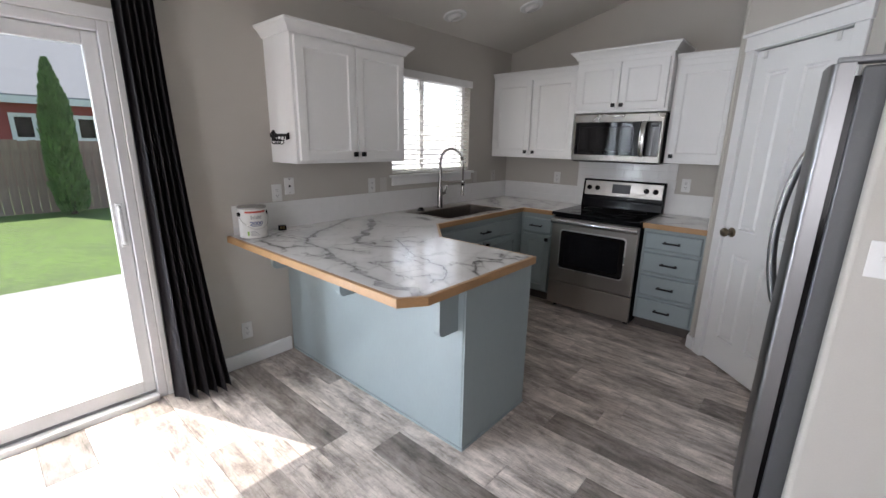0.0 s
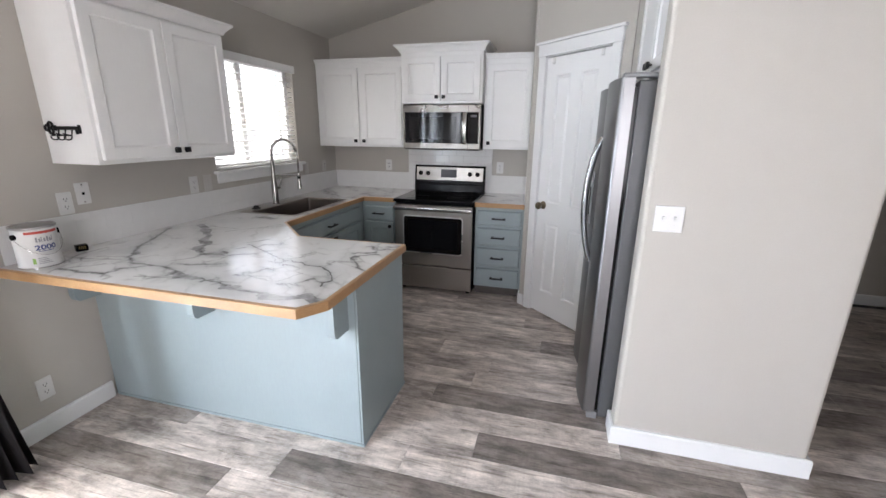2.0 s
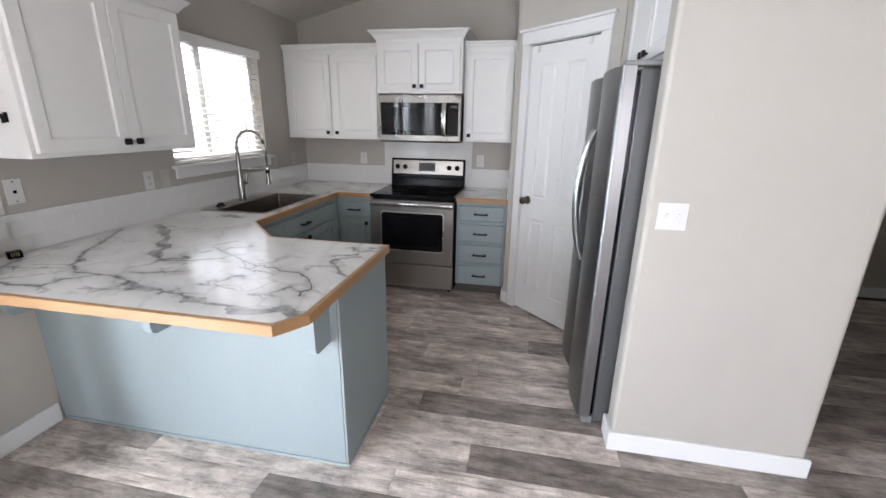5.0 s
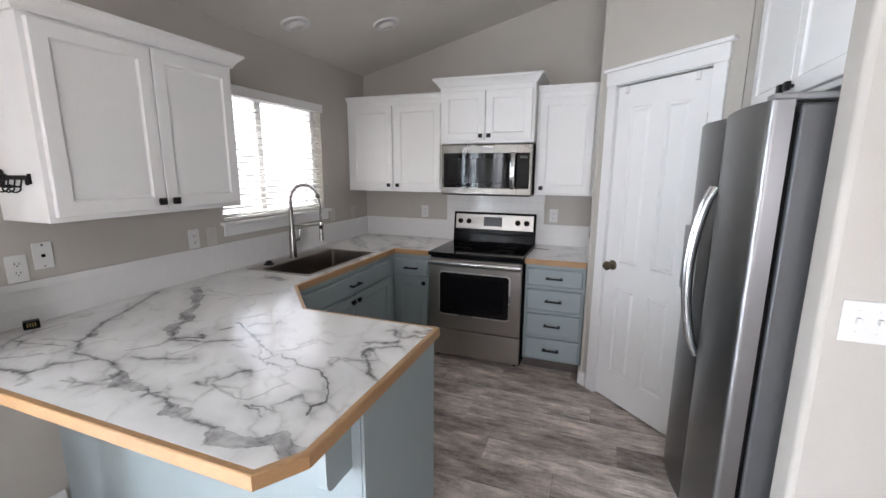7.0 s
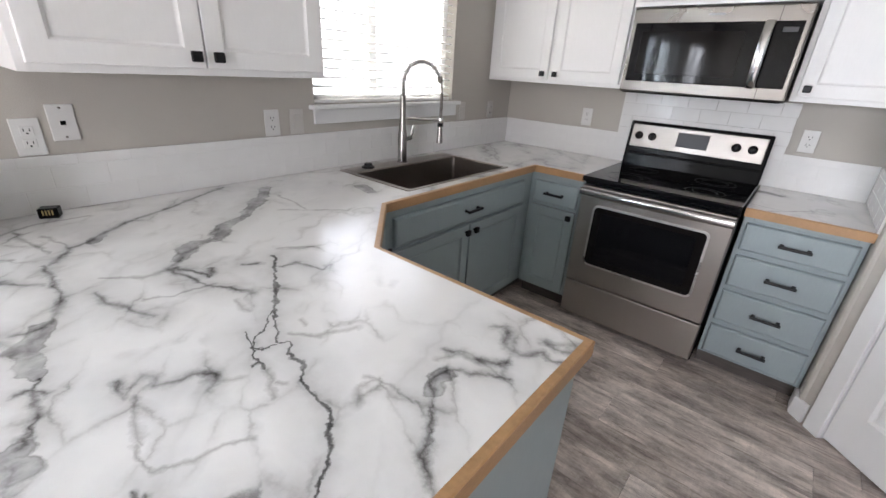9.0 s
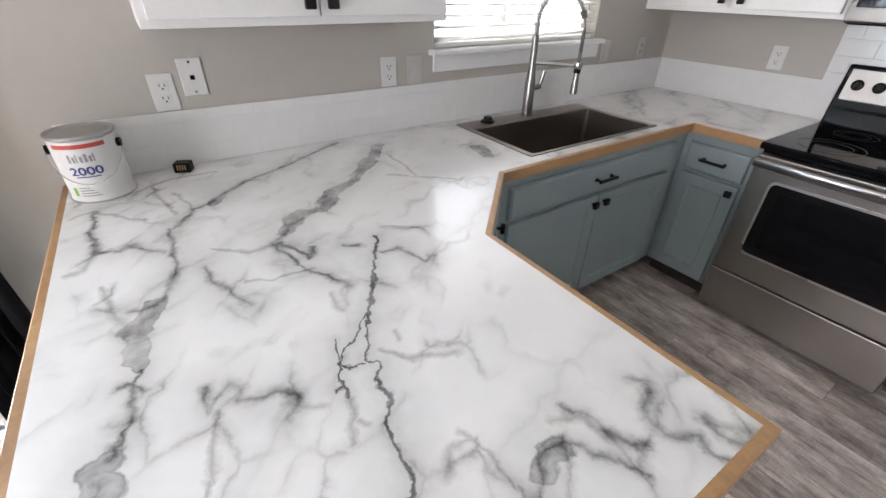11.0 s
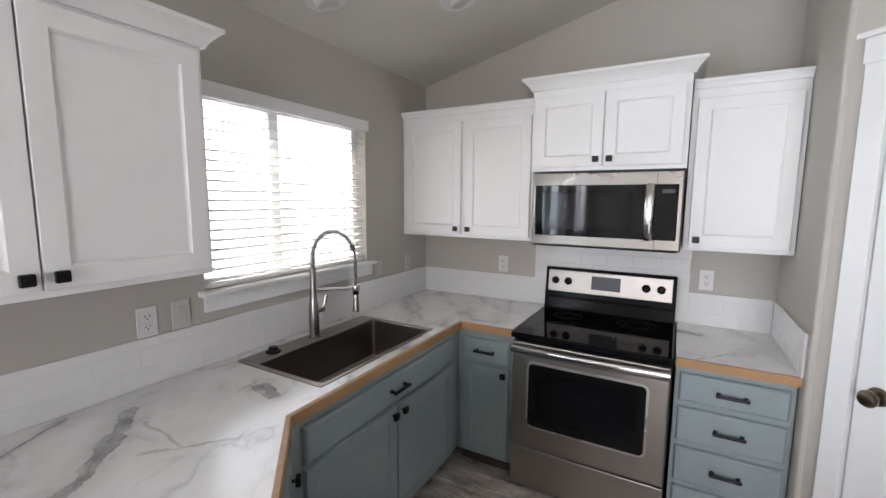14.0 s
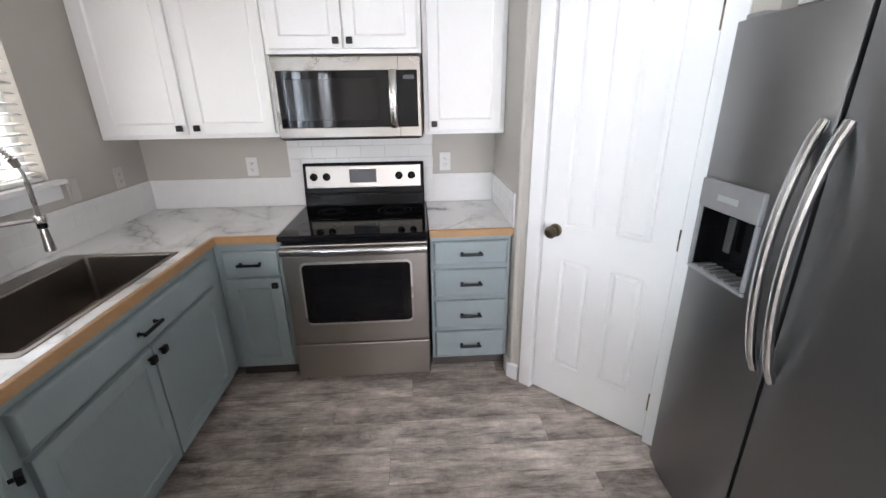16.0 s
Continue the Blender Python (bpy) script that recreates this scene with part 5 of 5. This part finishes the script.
tube(bm, [(FX + 0.006, FY + 0.055, z0 + 0.133), (FX + 0.010, FY + 0.066, z0 + 0.16), (FX + 0.014, FY + 0.074, z0 + 0.205)], 0.009, 10, 0.6)
part("lever", bm, NICKEL, fc)
# the neck leans into the bowl and along it
hd = Vector((0.62, 0.78, 0)).normalized()
reach = 0.215
neck = []
for k in range(33):
    a = math.pi * k / 32
    neck.append(Vector((FX, FY, z0)) + hd * (reach / 2) * (1 - math.cos(a)) + Vector((0, 0, 0.415 + 0.13 * math.sin(a) - (0.03 * (k / 32) ** 2))))
bm = bmesh.new()
tube(bm, [Vector((FX, FY, z0 + 0.36))] + neck, 0.0075, 10)
part("hose", bm, CHROME, fc)
bm = bmesh.new()
line = [Vector((FX, FY, z0 + 0.366 + 0.049 * k / 6)) for k in range(6)] + neck[:27]
steps = 38 * 8
pts = []
for k in range(steps + 1):
    f = k / steps * (len(line) - 1)
    i = min(int(f), len(line) - 2)
    p = line[i].lerp(line[i + 1], f - i)
    t = (line[i + 1] - line[i]).normalized()
    s1 = Vector((-hd.y, hd.x, 0))
    s2 = t.cross(s1)
    a = k / 8 * 2 * math.pi
    pts.append(p + 0.0142 * (math.cos(a) * s1 + math.sin(a) * s2))
tube(bm, pts, 0.0026, 5)
part("spring", bm, CHROME, fc, "coiled steel spring")
end = neck[-1]
bm = bmesh.new()
rod(bm, neck[26], neck[28] + Vector((0, 0, -0.004)), 0.0165, 0.013)
part("collar", bm, NICKEL, fc)
bm = bmesh.new()
tube(bm, [end, Vector((end.x, end.y, z0 + 0.30)), Vector((end.x, end.y, z0 + 0.245))], 0.0085, 10)
part("down_tube", bm, NICKEL, fc)
bm = bmesh.new()
lathe(bm, [(0.010, 0.130), (0.019, 0.0), (0.0175, -0.003), (0.012, -0.003)][::-1], Matrix.Translation((end.x, end.y, z0 + 0.115)), 20)
part("spray_head", bm, NICKEL, fc)
part("spray_ring", rod(bmesh.new(), (end.x, end.y, z0 + 0.205), (end.x, end.y, z0 + 0.245), 0.0165), BLACKP, fc, "black rubber ring")
bm = bmesh.new()
rod(bm, (FX, FY, z0 + 0.245), (end.x, end.y, z0 + 0.238), 0.0075, n=12)
lathe(bm, [(0.0195, 0.225), (0.021, 0.23), (0.021, 0.25), (0.0195, 0.255)], Matrix.Translation((end.x, end.y, z0)), 20)
part("dock_arm", bm, CHROME, fc)

# ---- outlets, switches and plates ----
def plate(name, m, label, gangs=1, face="outlet", finish=None):
    """A cover plate on a wall: x across, z up, -y out of the wall."""
    finish = finish or PLATE
    w, h = (0.071, 0.115) if gangs == 1 else (0.117, 0.115)
    p = thing(name, m, label, "switch" if "switch" in name else "outlet", "wall plates")
    part("cover", box(bmesh.new(), (-w / 2, -0.006, -h / 2), (w / 2, -0.0005, h / 2), 0.003, 3), finish, p, local=True)
    for g in range(gangs):
        gx = 0 if gangs == 1 else (-0.023 + 0.046 * g)
        if face == "outlet":
            for s in (-1, 1):
                bm = bmesh.new()
                box(bm, (-0.0165, -0.0085, s * 0.0195 - 0.014), (0.0165, -0.0055, s * 0.0195 + 0.014), 0.004, 3)
                sock = part("socket", bm, finish, p, local=True)
                bm = bmesh.new()
                box(bm, (-0.0085, -0.0092, s * 0.0195 - 0.001), (-0.006, -0.0084, s * 0.0195 + 0.008))
                box(bm, (0.006, -0.0092, s * 0.0195 - 0.001), (0.0085, -0.0084, s * 0.0195 + 0.007))
                box(bm, (-0.0025, -0.0092, s * 0.0195 - 0.010), (0.0025, -0.0084, s * 0.0195 - 0.005))
                part("slots", bm, BLACKP, sock, "dark socket slots", local=True)
        elif face == "toggle":
            part("toggle", box(bmesh.new(), (gx - 0.005, -0.018, -0.004), (gx + 0.005, -0.005, 0.012), 0.002), finish, p, local=True)
            for s in (-1, 1):
                part("screw", rod(bmesh.new(), (gx, -0.0055, s * 0.03), (gx, -0.0072, s * 0.03), 0.0034, n=10), finish, p, local=True)
        elif face == "rocker":
            part("rocker", box(bmesh.new(), (gx - 0.0165, -0.010, -0.033), (gx + 0.0165, -0.0055, 0.033), 0.003), finish, p, local=True)
        else:
            part("jack", box(bmesh.new(), (-0.007, -0.009, -0.008), (0.007, -0.0055, 0.006), 0.001), BLACKP, p, local=True)
            for s in (-1, 1):
                part("screw", rod(bmesh.new(), (0, -0.0055, s * 0.046), (0, -0.0075, s * 0.046), 0.004, n=10), NICKEL, p, local=True)
    return p


def on_west(y, z):
    return Matrix.Translation((0.0, y, z)) @ Matrix.Rotation(radians(90), 4, 'Z')


plate("wall_outlet", on_west(-2.808, 1.160), "white duplex outlet above the backsplash")
plate("jack_plate", on_west(-2.715, 1.200), "white wall plate with a data jack", face="jack")
plate("wall_outlet", on_west(-1.992, 1.160), "white duplex outlet above the backsplash")
plate("wall_switch", on_west(-1.868, 1.160), "greige rocker switch beside the window", face="rocker", finish=PLATEG)
plate("wall_switch", on_west(-0.60, 1.165), "greige rocker switch beside the window", face="rocker", finish=PLATEG)
plate("wall_outlet", on_west(-0.26, 1.165), "greige duplex outlet near the corner", finish=PLATEG)
plate("wall_outlet", on_west(-3.098, 0.25), "white duplex outlet low on the wall")
plate("wall_outlet", Matrix.Translation((0.653, 0, 1.172)), "white duplex outlet behind the counter")
plate("wall_outlet", Matrix.Translation((1.879, 0, 1.178)), "white duplex outlet beside the range")
plate("wall_switch", Matrix.Translation((2.937, -2.385, 1.183)), "white double toggle switch on the stub wall", 2, "toggle")
plate("wall_outlet", Matrix.Translation((5.05, 0.2, 0.32)), "white duplex outlet in the next room")

# ---- paint can ----
CX, CY = 0.128, -3.045
pc = thing("paint_can", (CX, CY, CT), "white one-gallon paint can with blue number", "paint can")
bm = bmesh.new()
lathe(bm, [(0.079, 0.0), (0.082, 0.002), (0.082, 0.006), (0.080, 0.008), (0.080, 0.176), (0.0815, 0.178), (0.0815, 0.180), (0.079, 0.181)], Matrix.Translation((CX, CY, CT + 0.0005)), 48)
can = part("can_body", bm, PLATE, pc)
bm = bmesh.new()
lathe(bm, [(0.0805, 0.1815), (0.084, 0.183), (0.0845, 0.190), (0.081, 0.193), (0.076, 0.1905), (0.072, 0.1865), (0.060, 0.188), (0.004, 0.188)], Matrix.Translation((CX, CY, CT + 0.0005)), 48)
part("lid", bm, TIN, pc, "silver pressed metal lid")
bm = bmesh.new()
lathe(bm, [(0.0815, 0.0005), (0.084, 0.001), (0.084, 0.005), (0.0815, 0.006)], Matrix.Translation((CX, CY, CT + 0.0003)), 48)
part("base_rim", bm, CHROME, pc)


def wrap(bm, a0, a1, z0, z1, r=0.0806):
    """A label patch bent round the can between two angles."""
    n = max(2, int(abs(a1 - a0) / 4))
    v = [[bm.verts.new((CX + r * math.cos(radians(a0 + (a1 - a0) * k / n)), CY + r * math.sin(radians(a0 + (a1 - a0) * k / n)), CT + z)) for k in range(n + 1)] for z in (z0, z1)]
    for k in range(n):
        bm.faces.new((v[0][k], v[0][k + 1], v[1][k + 1], v[1][k]))
    return bm


FACE = -5.0
part("label_band", wrap(bmesh.new(), FACE - 50, FACE + 45, 0.160, 0.172), REDL, can, "red band below the lid")
bm = bmesh.new()
for k, (o, w) in enumerate(((-26, 5), (-18.5, 5), (-12, 2.5), (-6, 5), (1.5, 5.5), (9.5, 5), (16, 3))):
    wrap(bm, FACE + o, FACE + o + w, 0.122, 0.139 if k % 2 else 0.145)
part("label_mark", bm, INKL, can, "grey wordmark as plain bars")
part("label_patch", wrap(bmesh.new(), FACE - 44, FACE - 36, 0.022, 0.048), GREENL, can, "small green label patch")
bm = bmesh.new()
for k in range(4):
    wrap(bm, FACE - 30, FACE + 6 - 5 * k, 0.022 + k * 0.008, 0.025 + k * 0.008)
part("label_text", bm, INKL, can, "small print as plain bars")
part("label_rule", wrap(bmesh.new(), FACE - 24, FACE + 18, 0.078, 0.081), BLUEL, can)
fcv = bpy.data.curves.new("number", 'FONT')
fcv.body = "2000"
fcv.size = 0.032
fcv.align_x = 'CENTER'
fcv.extrude = 0.0
fcv.offset = 0.0007
tmp = bpy.data.objects.new("number", fcv)
scene.collection.objects.link(tmp)
me = tmp.to_mesh()
bm = bmesh.new()
bm.from_mesh(me)
tmp.to_mesh_clear()
bpy.data.objects.remove(tmp)
bmesh.ops.subdivide_edges(bm, edges=bm.edges[:], cuts=1)
for v in bm.verts:
    a = radians(FACE - 3) + v.co.x * 1.25 / 0.0812
    v.co = Vector((CX + 0.0812 * math.cos(a), CY + 0.0812 * math.sin(a), CT + 0.086 + v.co.y))
part("label_number", bm, BLUEL, can, "bold dark blue figures 2000")
for s in (-1, 1):
    a = radians(FACE + s * 82)
    d = Vector((math.cos(a), math.sin(a), 0))
    part("ear", rod(bmesh.new(), Vector((CX, CY, CT + 0.15)) + d * 0.079, Vector((CX, CY, CT + 0.15)) + d * 0.089, 0.013, n=14), BLACKP, pc, "dark handle ear")
bm = bmesh.new()
pts = []
for k in range(25):
    a = radians(FACE - 82 + 164 * k / 24)
    drop = math.sin(math.pi * k / 24)
    rr = 0.090 + 0.004 * drop
    pts.append((CX + rr * math.cos(a), CY + rr * math.sin(a), CT + 0.15 - 0.088 * drop))
tube(bm, pts, 0.0016, 6)
part("wire_handle", bm, CHROME, pc, "thin wire bail handle")

# ---- small black battery ----
bt = thing("battery_pack", (0.065, -2.822, CT), "small black plastic battery pack on the counter", "battery")
bmx = Matrix.Translation((0.065, -2.822, CT)) @ Matrix.Rotation(radians(-24), 4, 'Z')
part("case", put(B((-0.020, -0.026, 0.0005), (0.020, 0.026, 0.034), 0.004, 3), bmx), BLACKP, bt)
for k in range(4):
    part("contact", put(B((0.0195, -0.014 + k * 0.008, 0.012), (0.0208, -0.010 + k * 0.008, 0.029)), bmx), GOLD, bt, "gold contact strip")

# ---- key-shaped hook rack on the cabinet side ----
hk = thing("key_rack", (0.14, YA0, 1.535), "black metal key-shaped rack with three hooks", "key rack")
yk = YA0 - 0.001
bm = bmesh.new()
box(bm, (0.072, yk - 0.010, 1.528), (0.245, yk, 1.545), 0.004)
box(bm, (0.215, yk - 0.009, 1.508), (0.228, yk, 1.530), 0.002)
box(bm, (0.233, yk - 0.009, 1.512), (0.246, yk, 1.552), 0.002)
box(bm, (0.080, yk - 0.012, 1.524), (0.090, yk, 1.549), 0.002)
for a in range(3):
    th = radians(90 + a * 120 - 30)
    cxk, czk = 0.048 + 0.017 * math.cos(th), 1.5365 + 0.017 * math.sin(th)
    tube(bm, [(cxk + 0.013 * math.cos(k * math.pi / 9), yk - 0.006, czk + 0.013 * math.sin(k * math.pi / 9)) for k in range(19)], 0.0055, 6)
part("key_bar", bm, BLACK, hk)
for k in range(3):
    xx = 0.108 + k * 0.043
    bm = bmesh.new()
    tube(bm, [(xx, yk - 0.006, 1.532), (xx, yk - 0.012, 1.505)] + [(xx, yk - 0.030 - 0.018 * math.cos(math.pi * i / 8), 1.500 - 0.018 * math.sin(math.pi * i / 8)) for i in range(9)] + [(xx, yk - 0.050, 1.512)], 0.0032, 7)
    part("hook", bm, BLACK, hk)

# ---- recessed ceiling lights ----
for lx, ly in ((0.265, -1.29), (0.682, -0.792)):
    tilt = math.atan(PITCH)
    m = Matrix.Translation((lx, ly, ceil_z(lx))) @ Matrix.Rotation(-tilt, 4, 'Y')
    rl = thing("ceiling_light", m, "white recessed eyeball ceiling light, switched off", "ceiling light", "ceiling lights")
    bm = bmesh.new()
    lathe(bm, [(0.062, -0.006), (0.092, -0.012), (0.098, -0.004), (0.098, -0.0005)], Matrix.Identity(4), 36)
    part("trim_ring", bm, TRIM, rl, local=True)
    bm = bmesh.new()
    lathe(bm, [(0.060, -0.007), (0.058, -0.022), (0.050, -0.034), (0.044, -0.036), (0.040, -0.028), (0.004, -0.024)], Matrix.Rotation(radians(10), 4, 'X'), 32)
    part("eyeball", bm, PLATE, rl, local=True)

# ---- outdoors ----
solo("ground", B((-260, -260, -0.5), (-0.17, 260, -0.14)), GRASS, "mown green lawn", "lawn", kind="structure")
solo("ground_far", B((-0.17, -260, -0.5), (260, YB - 0.2, -0.14)), GRASS, "mown green lawn", "lawn", kind="structure")
solo("patio", B((-3.42, -9.0, -0.30), (-0.165, 1.5, -0.105), 0.01), CONC, "pale concrete patio slab", "patio", kind="structure")
fence = thing("fence", (-9.9, -4.0, -0.14), "weathered brown cedar board fence", "fence")
frng = random.Random(3)
pm2 = mesh_of("board", B((-0.01, 0.002, 0.0), (0.01, 0.143, 1.56), 0.002, 1), FENCEM, False)
for k in range(70):
    ob = new("board", pm2)
    ob.parent = fence
    ob.location = (frng.uniform(-0.006, 0.006), -8.0 + 0.147 * k, frng.uniform(-0.02, 0.02))
for z in (0.3, 1.3):
    part("rail", B((-9.95, -12.0, z - 0.14), (-9.912, -1.7, z - 0.05)), FENCEM, fence)
fence2 = thing("fence", (-9.9, 6.0, -0.14), "pale new cedar board fence", "fence")
pm3 = mesh_of("board", B((-0.01, 0.002, 0.0), (0.01, 0.143, 1.56), 0.002, 1), surface("new_cedar", (0.66, 0.60, 0.55), 0.8, grain=8, var=0.2, blot=2, blotvar=0.2, stretch=(8, 8, 0.6)), False)
for k in range(110):
    ob = new("board", pm3)
    ob.parent = fence2
    ob.location = (frng.uniform(-0.006, 0.006), -7.7 + 0.147 * k, frng.uniform(-0.02, 0.02))
solo("gravel_bed", B((-9.7, -0.6, -0.2), (-3.45, 16.0, -0.118), 0.01), surface("pale_gravel", (0.62, 0.60, 0.58), 0.9, grain=60, var=0.4, relief=0.01), "pale gravel bed beside the lawn", "gravel", kind="structure")

ct = thing("cypress_tree", (-9.35, -2.72, -0.14), "tall narrow evergreen arborvitae tree", "tree")
part("trunk", rod(bmesh.new(), (-9.35, -2.72, -0.14), (-9.35, -2.72, 2.3), 0.06, 0.015, 10), BARK, ct)
trng = random.Random(8)
verts, faces = [], []
H = 3.05
for k in range(9000):
    h = trng.random() ** 0.8
    z = 0.05 + h * H
    rad = 0.47 * (1 - h) ** 0.62 * min(1.0, 0.55 + 2.5 * h) * (0.86 + 0.14 * math.sin(7 * h + 3))
    a = trng.random() * 6.283
    rr = rad * (0.62 + 0.45 * math.sqrt(trng.random())) * (0.9 + 0.14 * math.sin(a * 5 + 9 * h))
    c = Vector((-9.35 + rr * math.cos(a), -2.72 + rr * math.sin(a), -0.14 + z))
    up = Vector((0.35 * math.cos(a), 0.35 * math.sin(a), 1)).normalized()
    side = up.cross(Vector((trng.uniform(-1, 1), trng.uniform(-1, 1), 0.2))).normalized()
    ln, wd2 = trng.uniform(0.05, 0.11), trng.uniform(0.012, 0.028)
    n = len(verts)
    verts += [c - side * wd2, c + side * wd2, c + side * wd2 * 0.6 + up * ln, c - side * wd2 * 0.4 + up * ln * 1.15]
    faces.append((n, n + 1, n + 2, n + 3))
me = bpy.data.meshes.new("crown")
me.from_pydata(verts, [], faces)
me.materials.append(LEAF)
crown = new("crown", me)
crown.parent = ct
crown.matrix_parent_inverse = Matrix.Translation((-9.35, -2.72, -0.14)).inverted()


def house(x, y, w, d, h, ridge, wall, label, windows):
    """A gabled house whose long front, w along y, faces the garden."""
    hs = thing("house", (x, y, -0.14), label, "house")
    part("wall", B((x - d, y - w / 2, -0.14), (x, y + w / 2, h)), wall, hs)
    bm = bmesh.new()
    e = 0.4
    for s in (0, 1):
        xa, xb = (x + e, x - d / 2) if s == 0 else (x - d - e, x - d / 2)
        q = [bm.verts.new(p) for p in ((xa, y - w / 2 - e, h - 0.12), (xa, y + w / 2 + e, h - 0.12), (xb, y + w / 2 + e, ridge), (xb, y - w / 2 - e, ridge))]
        r = [bm.verts.new(v.co + Vector((0, 0, 0.15))) for v in q]
        bm.faces.new(q)
        bm.faces.new(list(reversed(r)))
        for i in range(4):
            bm.faces.new((q[i], q[(i + 1) % 4], r[(i + 1) % 4], r[i]))
    bmesh.ops.recalc_face_normals(bm, faces=bm.faces)
    part("roof", bm, ROOFM, hs, "grey shingle roof")
    part("fascia", B((x + 0.38, y - w / 2 - 0.4, h - 0.24), (x + 0.43, y + w / 2 + 0.4, h - 0.02)), VINYL, hs)
    for wy, wz, ww, wh in windows:
        bm = bmesh.new()
        for a, b in (((x + 0.001, wy - ww / 2 - 0.12, wz - 0.12), (x + 0.05, wy - ww / 2, wz + wh + 0.12)), ((x + 0.001, wy + ww / 2, wz - 0.12), (x + 0.05, wy + ww / 2 + 0.12, wz + wh + 0.12)),
                     ((x + 0.001, wy - ww / 2, wz - 0.12), (x + 0.05, wy + ww / 2, wz)), ((x + 0.001, wy - ww / 2, wz + wh), (x + 0.05, wy + ww / 2, wz + wh + 0.12))):
            box(bm, a, b)
        wn2 = part("window", bm, VINYL, hs, "white trimmed window")
        part("pane", B((x + 0.002, wy - ww / 2, wz), (x + 0.012, wy + ww / 2, wz + wh)), GLASSB, wn2)
    return hs


house(-17.0, -4.0, 11.0, 9.0, 2.75, 5.4, BARN, "red-sided house with grey shingle roof", ((-2.6, 1.46, 0.42, 0.64), (-1.0, 1.46, 0.42, 0.64), (-6.5, 1.45, 1.2, 0.7)))
house(-19.0, 13.0, 10.0, 9.0, 2.8, 5.2, surface("pale_siding", (0.74, 0.72, 0.70), 0.7, grain=30, var=0.1, stretch=(1, 1, 6)), "pale-sided house with grey shingle roof", ((11.0, 1.2, 1.2, 1.0), (15.0, 1.2, 1.2, 1.0)))

# ---- backsplash tiles ----
TL, TH, TT = 0.152, 0.0748, 0.007
tiles = {}


def tile_mesh(w, h):
    key = (round(w, 3), round(h, 4))
    if key not in tiles:
        tiles[key] = mesh_of("tile", B((0.0005, -TT, 0.0005), (w - 0.0005, 0, h - 0.0005), 0.0009, 1), TILE, False)
    return tiles[key]


def tile_field(parent, m, length, z0, z1, shift=0.0):
    """Running-bond tiles over a wall strip: x along the wall, -y out."""
    base = WORLD[parent].inverted()
    z, r = z0, 0
    while z < z1 - 0.004:
        h = min(TH, z1 - z)
        x = -(shift + (0.5 if r % 2 else 0.0)) % 1.0 * TL - TL
        while x < length:
            a, b = max(0.0, x), min(length, x + TL)
            if b - a > 0.006:
                ob = new("tile", tile_mesh(b - a, h))
                ob.parent = parent
                ob.matrix_basis = base @ m @ Matrix.Translation((a, -0.002, z))
            x += TL
        z += TH
        r += 1


splash = structure("backsplash", B((0.0002, -3.115, CT + 0.001), (0.0082, -0.002, 1.098)), GROUT, "white glazed subway tile backsplash")
tile_field(splash, Matrix.Translation((0.0, -3.117, 0)) @ FRX, 3.108, CT + 0.001, 1.1, 0.3)
splash2 = structure("backsplash_range", B((0.010, -0.0082, CT + 0.001), (2.19, -0.0002, 1.098)), GROUT, "white glazed subway tile backsplash behind the range")
tile_field(splash2, Matrix.Translation((0.0095, 0.0, 0)), 0.875, CT + 0.001, 1.1, 0.1)
tile_field(splash2, Matrix.Translation((0.885, 0.0, 0)), 0.915, CT + 0.001, 1.362, 0.0)
tile_field(splash2, Matrix.Translation((1.8005, 0.0, 0)), 0.389, CT + 0.001, 1.1, 0.4)
splash3 = structure("backsplash_return", B((2.1918, -0.65, CT + 0.001), (2.1998, -0.012, 1.098)), GROUT, "white glazed subway tile backsplash on the return wall")
tile_field(splash3, Matrix.Translation((2.2, -0.0095, 0)) @ Matrix.Rotation(radians(-90), 4, 'Z'), 0.64, CT + 0.001, 1.1, 0.2)

# ---- floor planks ----
PWID, PLEN = 0.187, 1.22
rng = random.Random(5)
planks = {}


def plank_mesh(w):
    """A plank of that length with eased edges."""
    key = round(w, 3)
    if key not in planks:
        planks[key] = mesh_of("plank", B((0.0007, -PWID + 0.0007, -0.006), (key - 0.0007, -0.0007, 0.0), 0.0012, 1), PLANK, False)
    return planks[key]


y, row = 0.112, 0
JOINT = {6: 1.07, 8: 2.44, 10: 2.12, 12: 1.83, 13: 2.87, 14: 2.16, 15: 1.84, 16: 1.28, 17: 1.08}
DARK = {(14, 2.16): 0.05, (12, 1.83): 0.12, (10, 0.90): 0.08, (16, 1.28): 0.08, (8, 2.44): 0.32, (13, 1.65): 0.75, (15, 1.84): 0.95, (15, 0.62): 0.85, (6, 1.07): 0.8, (6, -0.15): 0.2, (17, -0.14): 0.14}
while y > YB + 0.1:
    x = -round(((row * 0.39) % 1.0 + 0.12 * rng.random()) * 12) / 12 * PLEN
    if row in JOINT:
        x = JOINT[row] - 2 * PLEN
    start = 3.69 if y > -0.1 else 0.0
    while x < XR:
        a, b = max(x, start), min(x + PLEN, XR)
        if b - a > 0.04 and not (b < 0.62 and -2.55 < y):
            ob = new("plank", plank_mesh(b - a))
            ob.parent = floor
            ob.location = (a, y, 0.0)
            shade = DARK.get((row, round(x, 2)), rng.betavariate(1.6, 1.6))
            # kitchen planks lightened: stronger light on that floor, put into the plank tone
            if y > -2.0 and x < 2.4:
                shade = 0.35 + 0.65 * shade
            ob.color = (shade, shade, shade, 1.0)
        x += PLEN
    y -= PWID
    row += 1
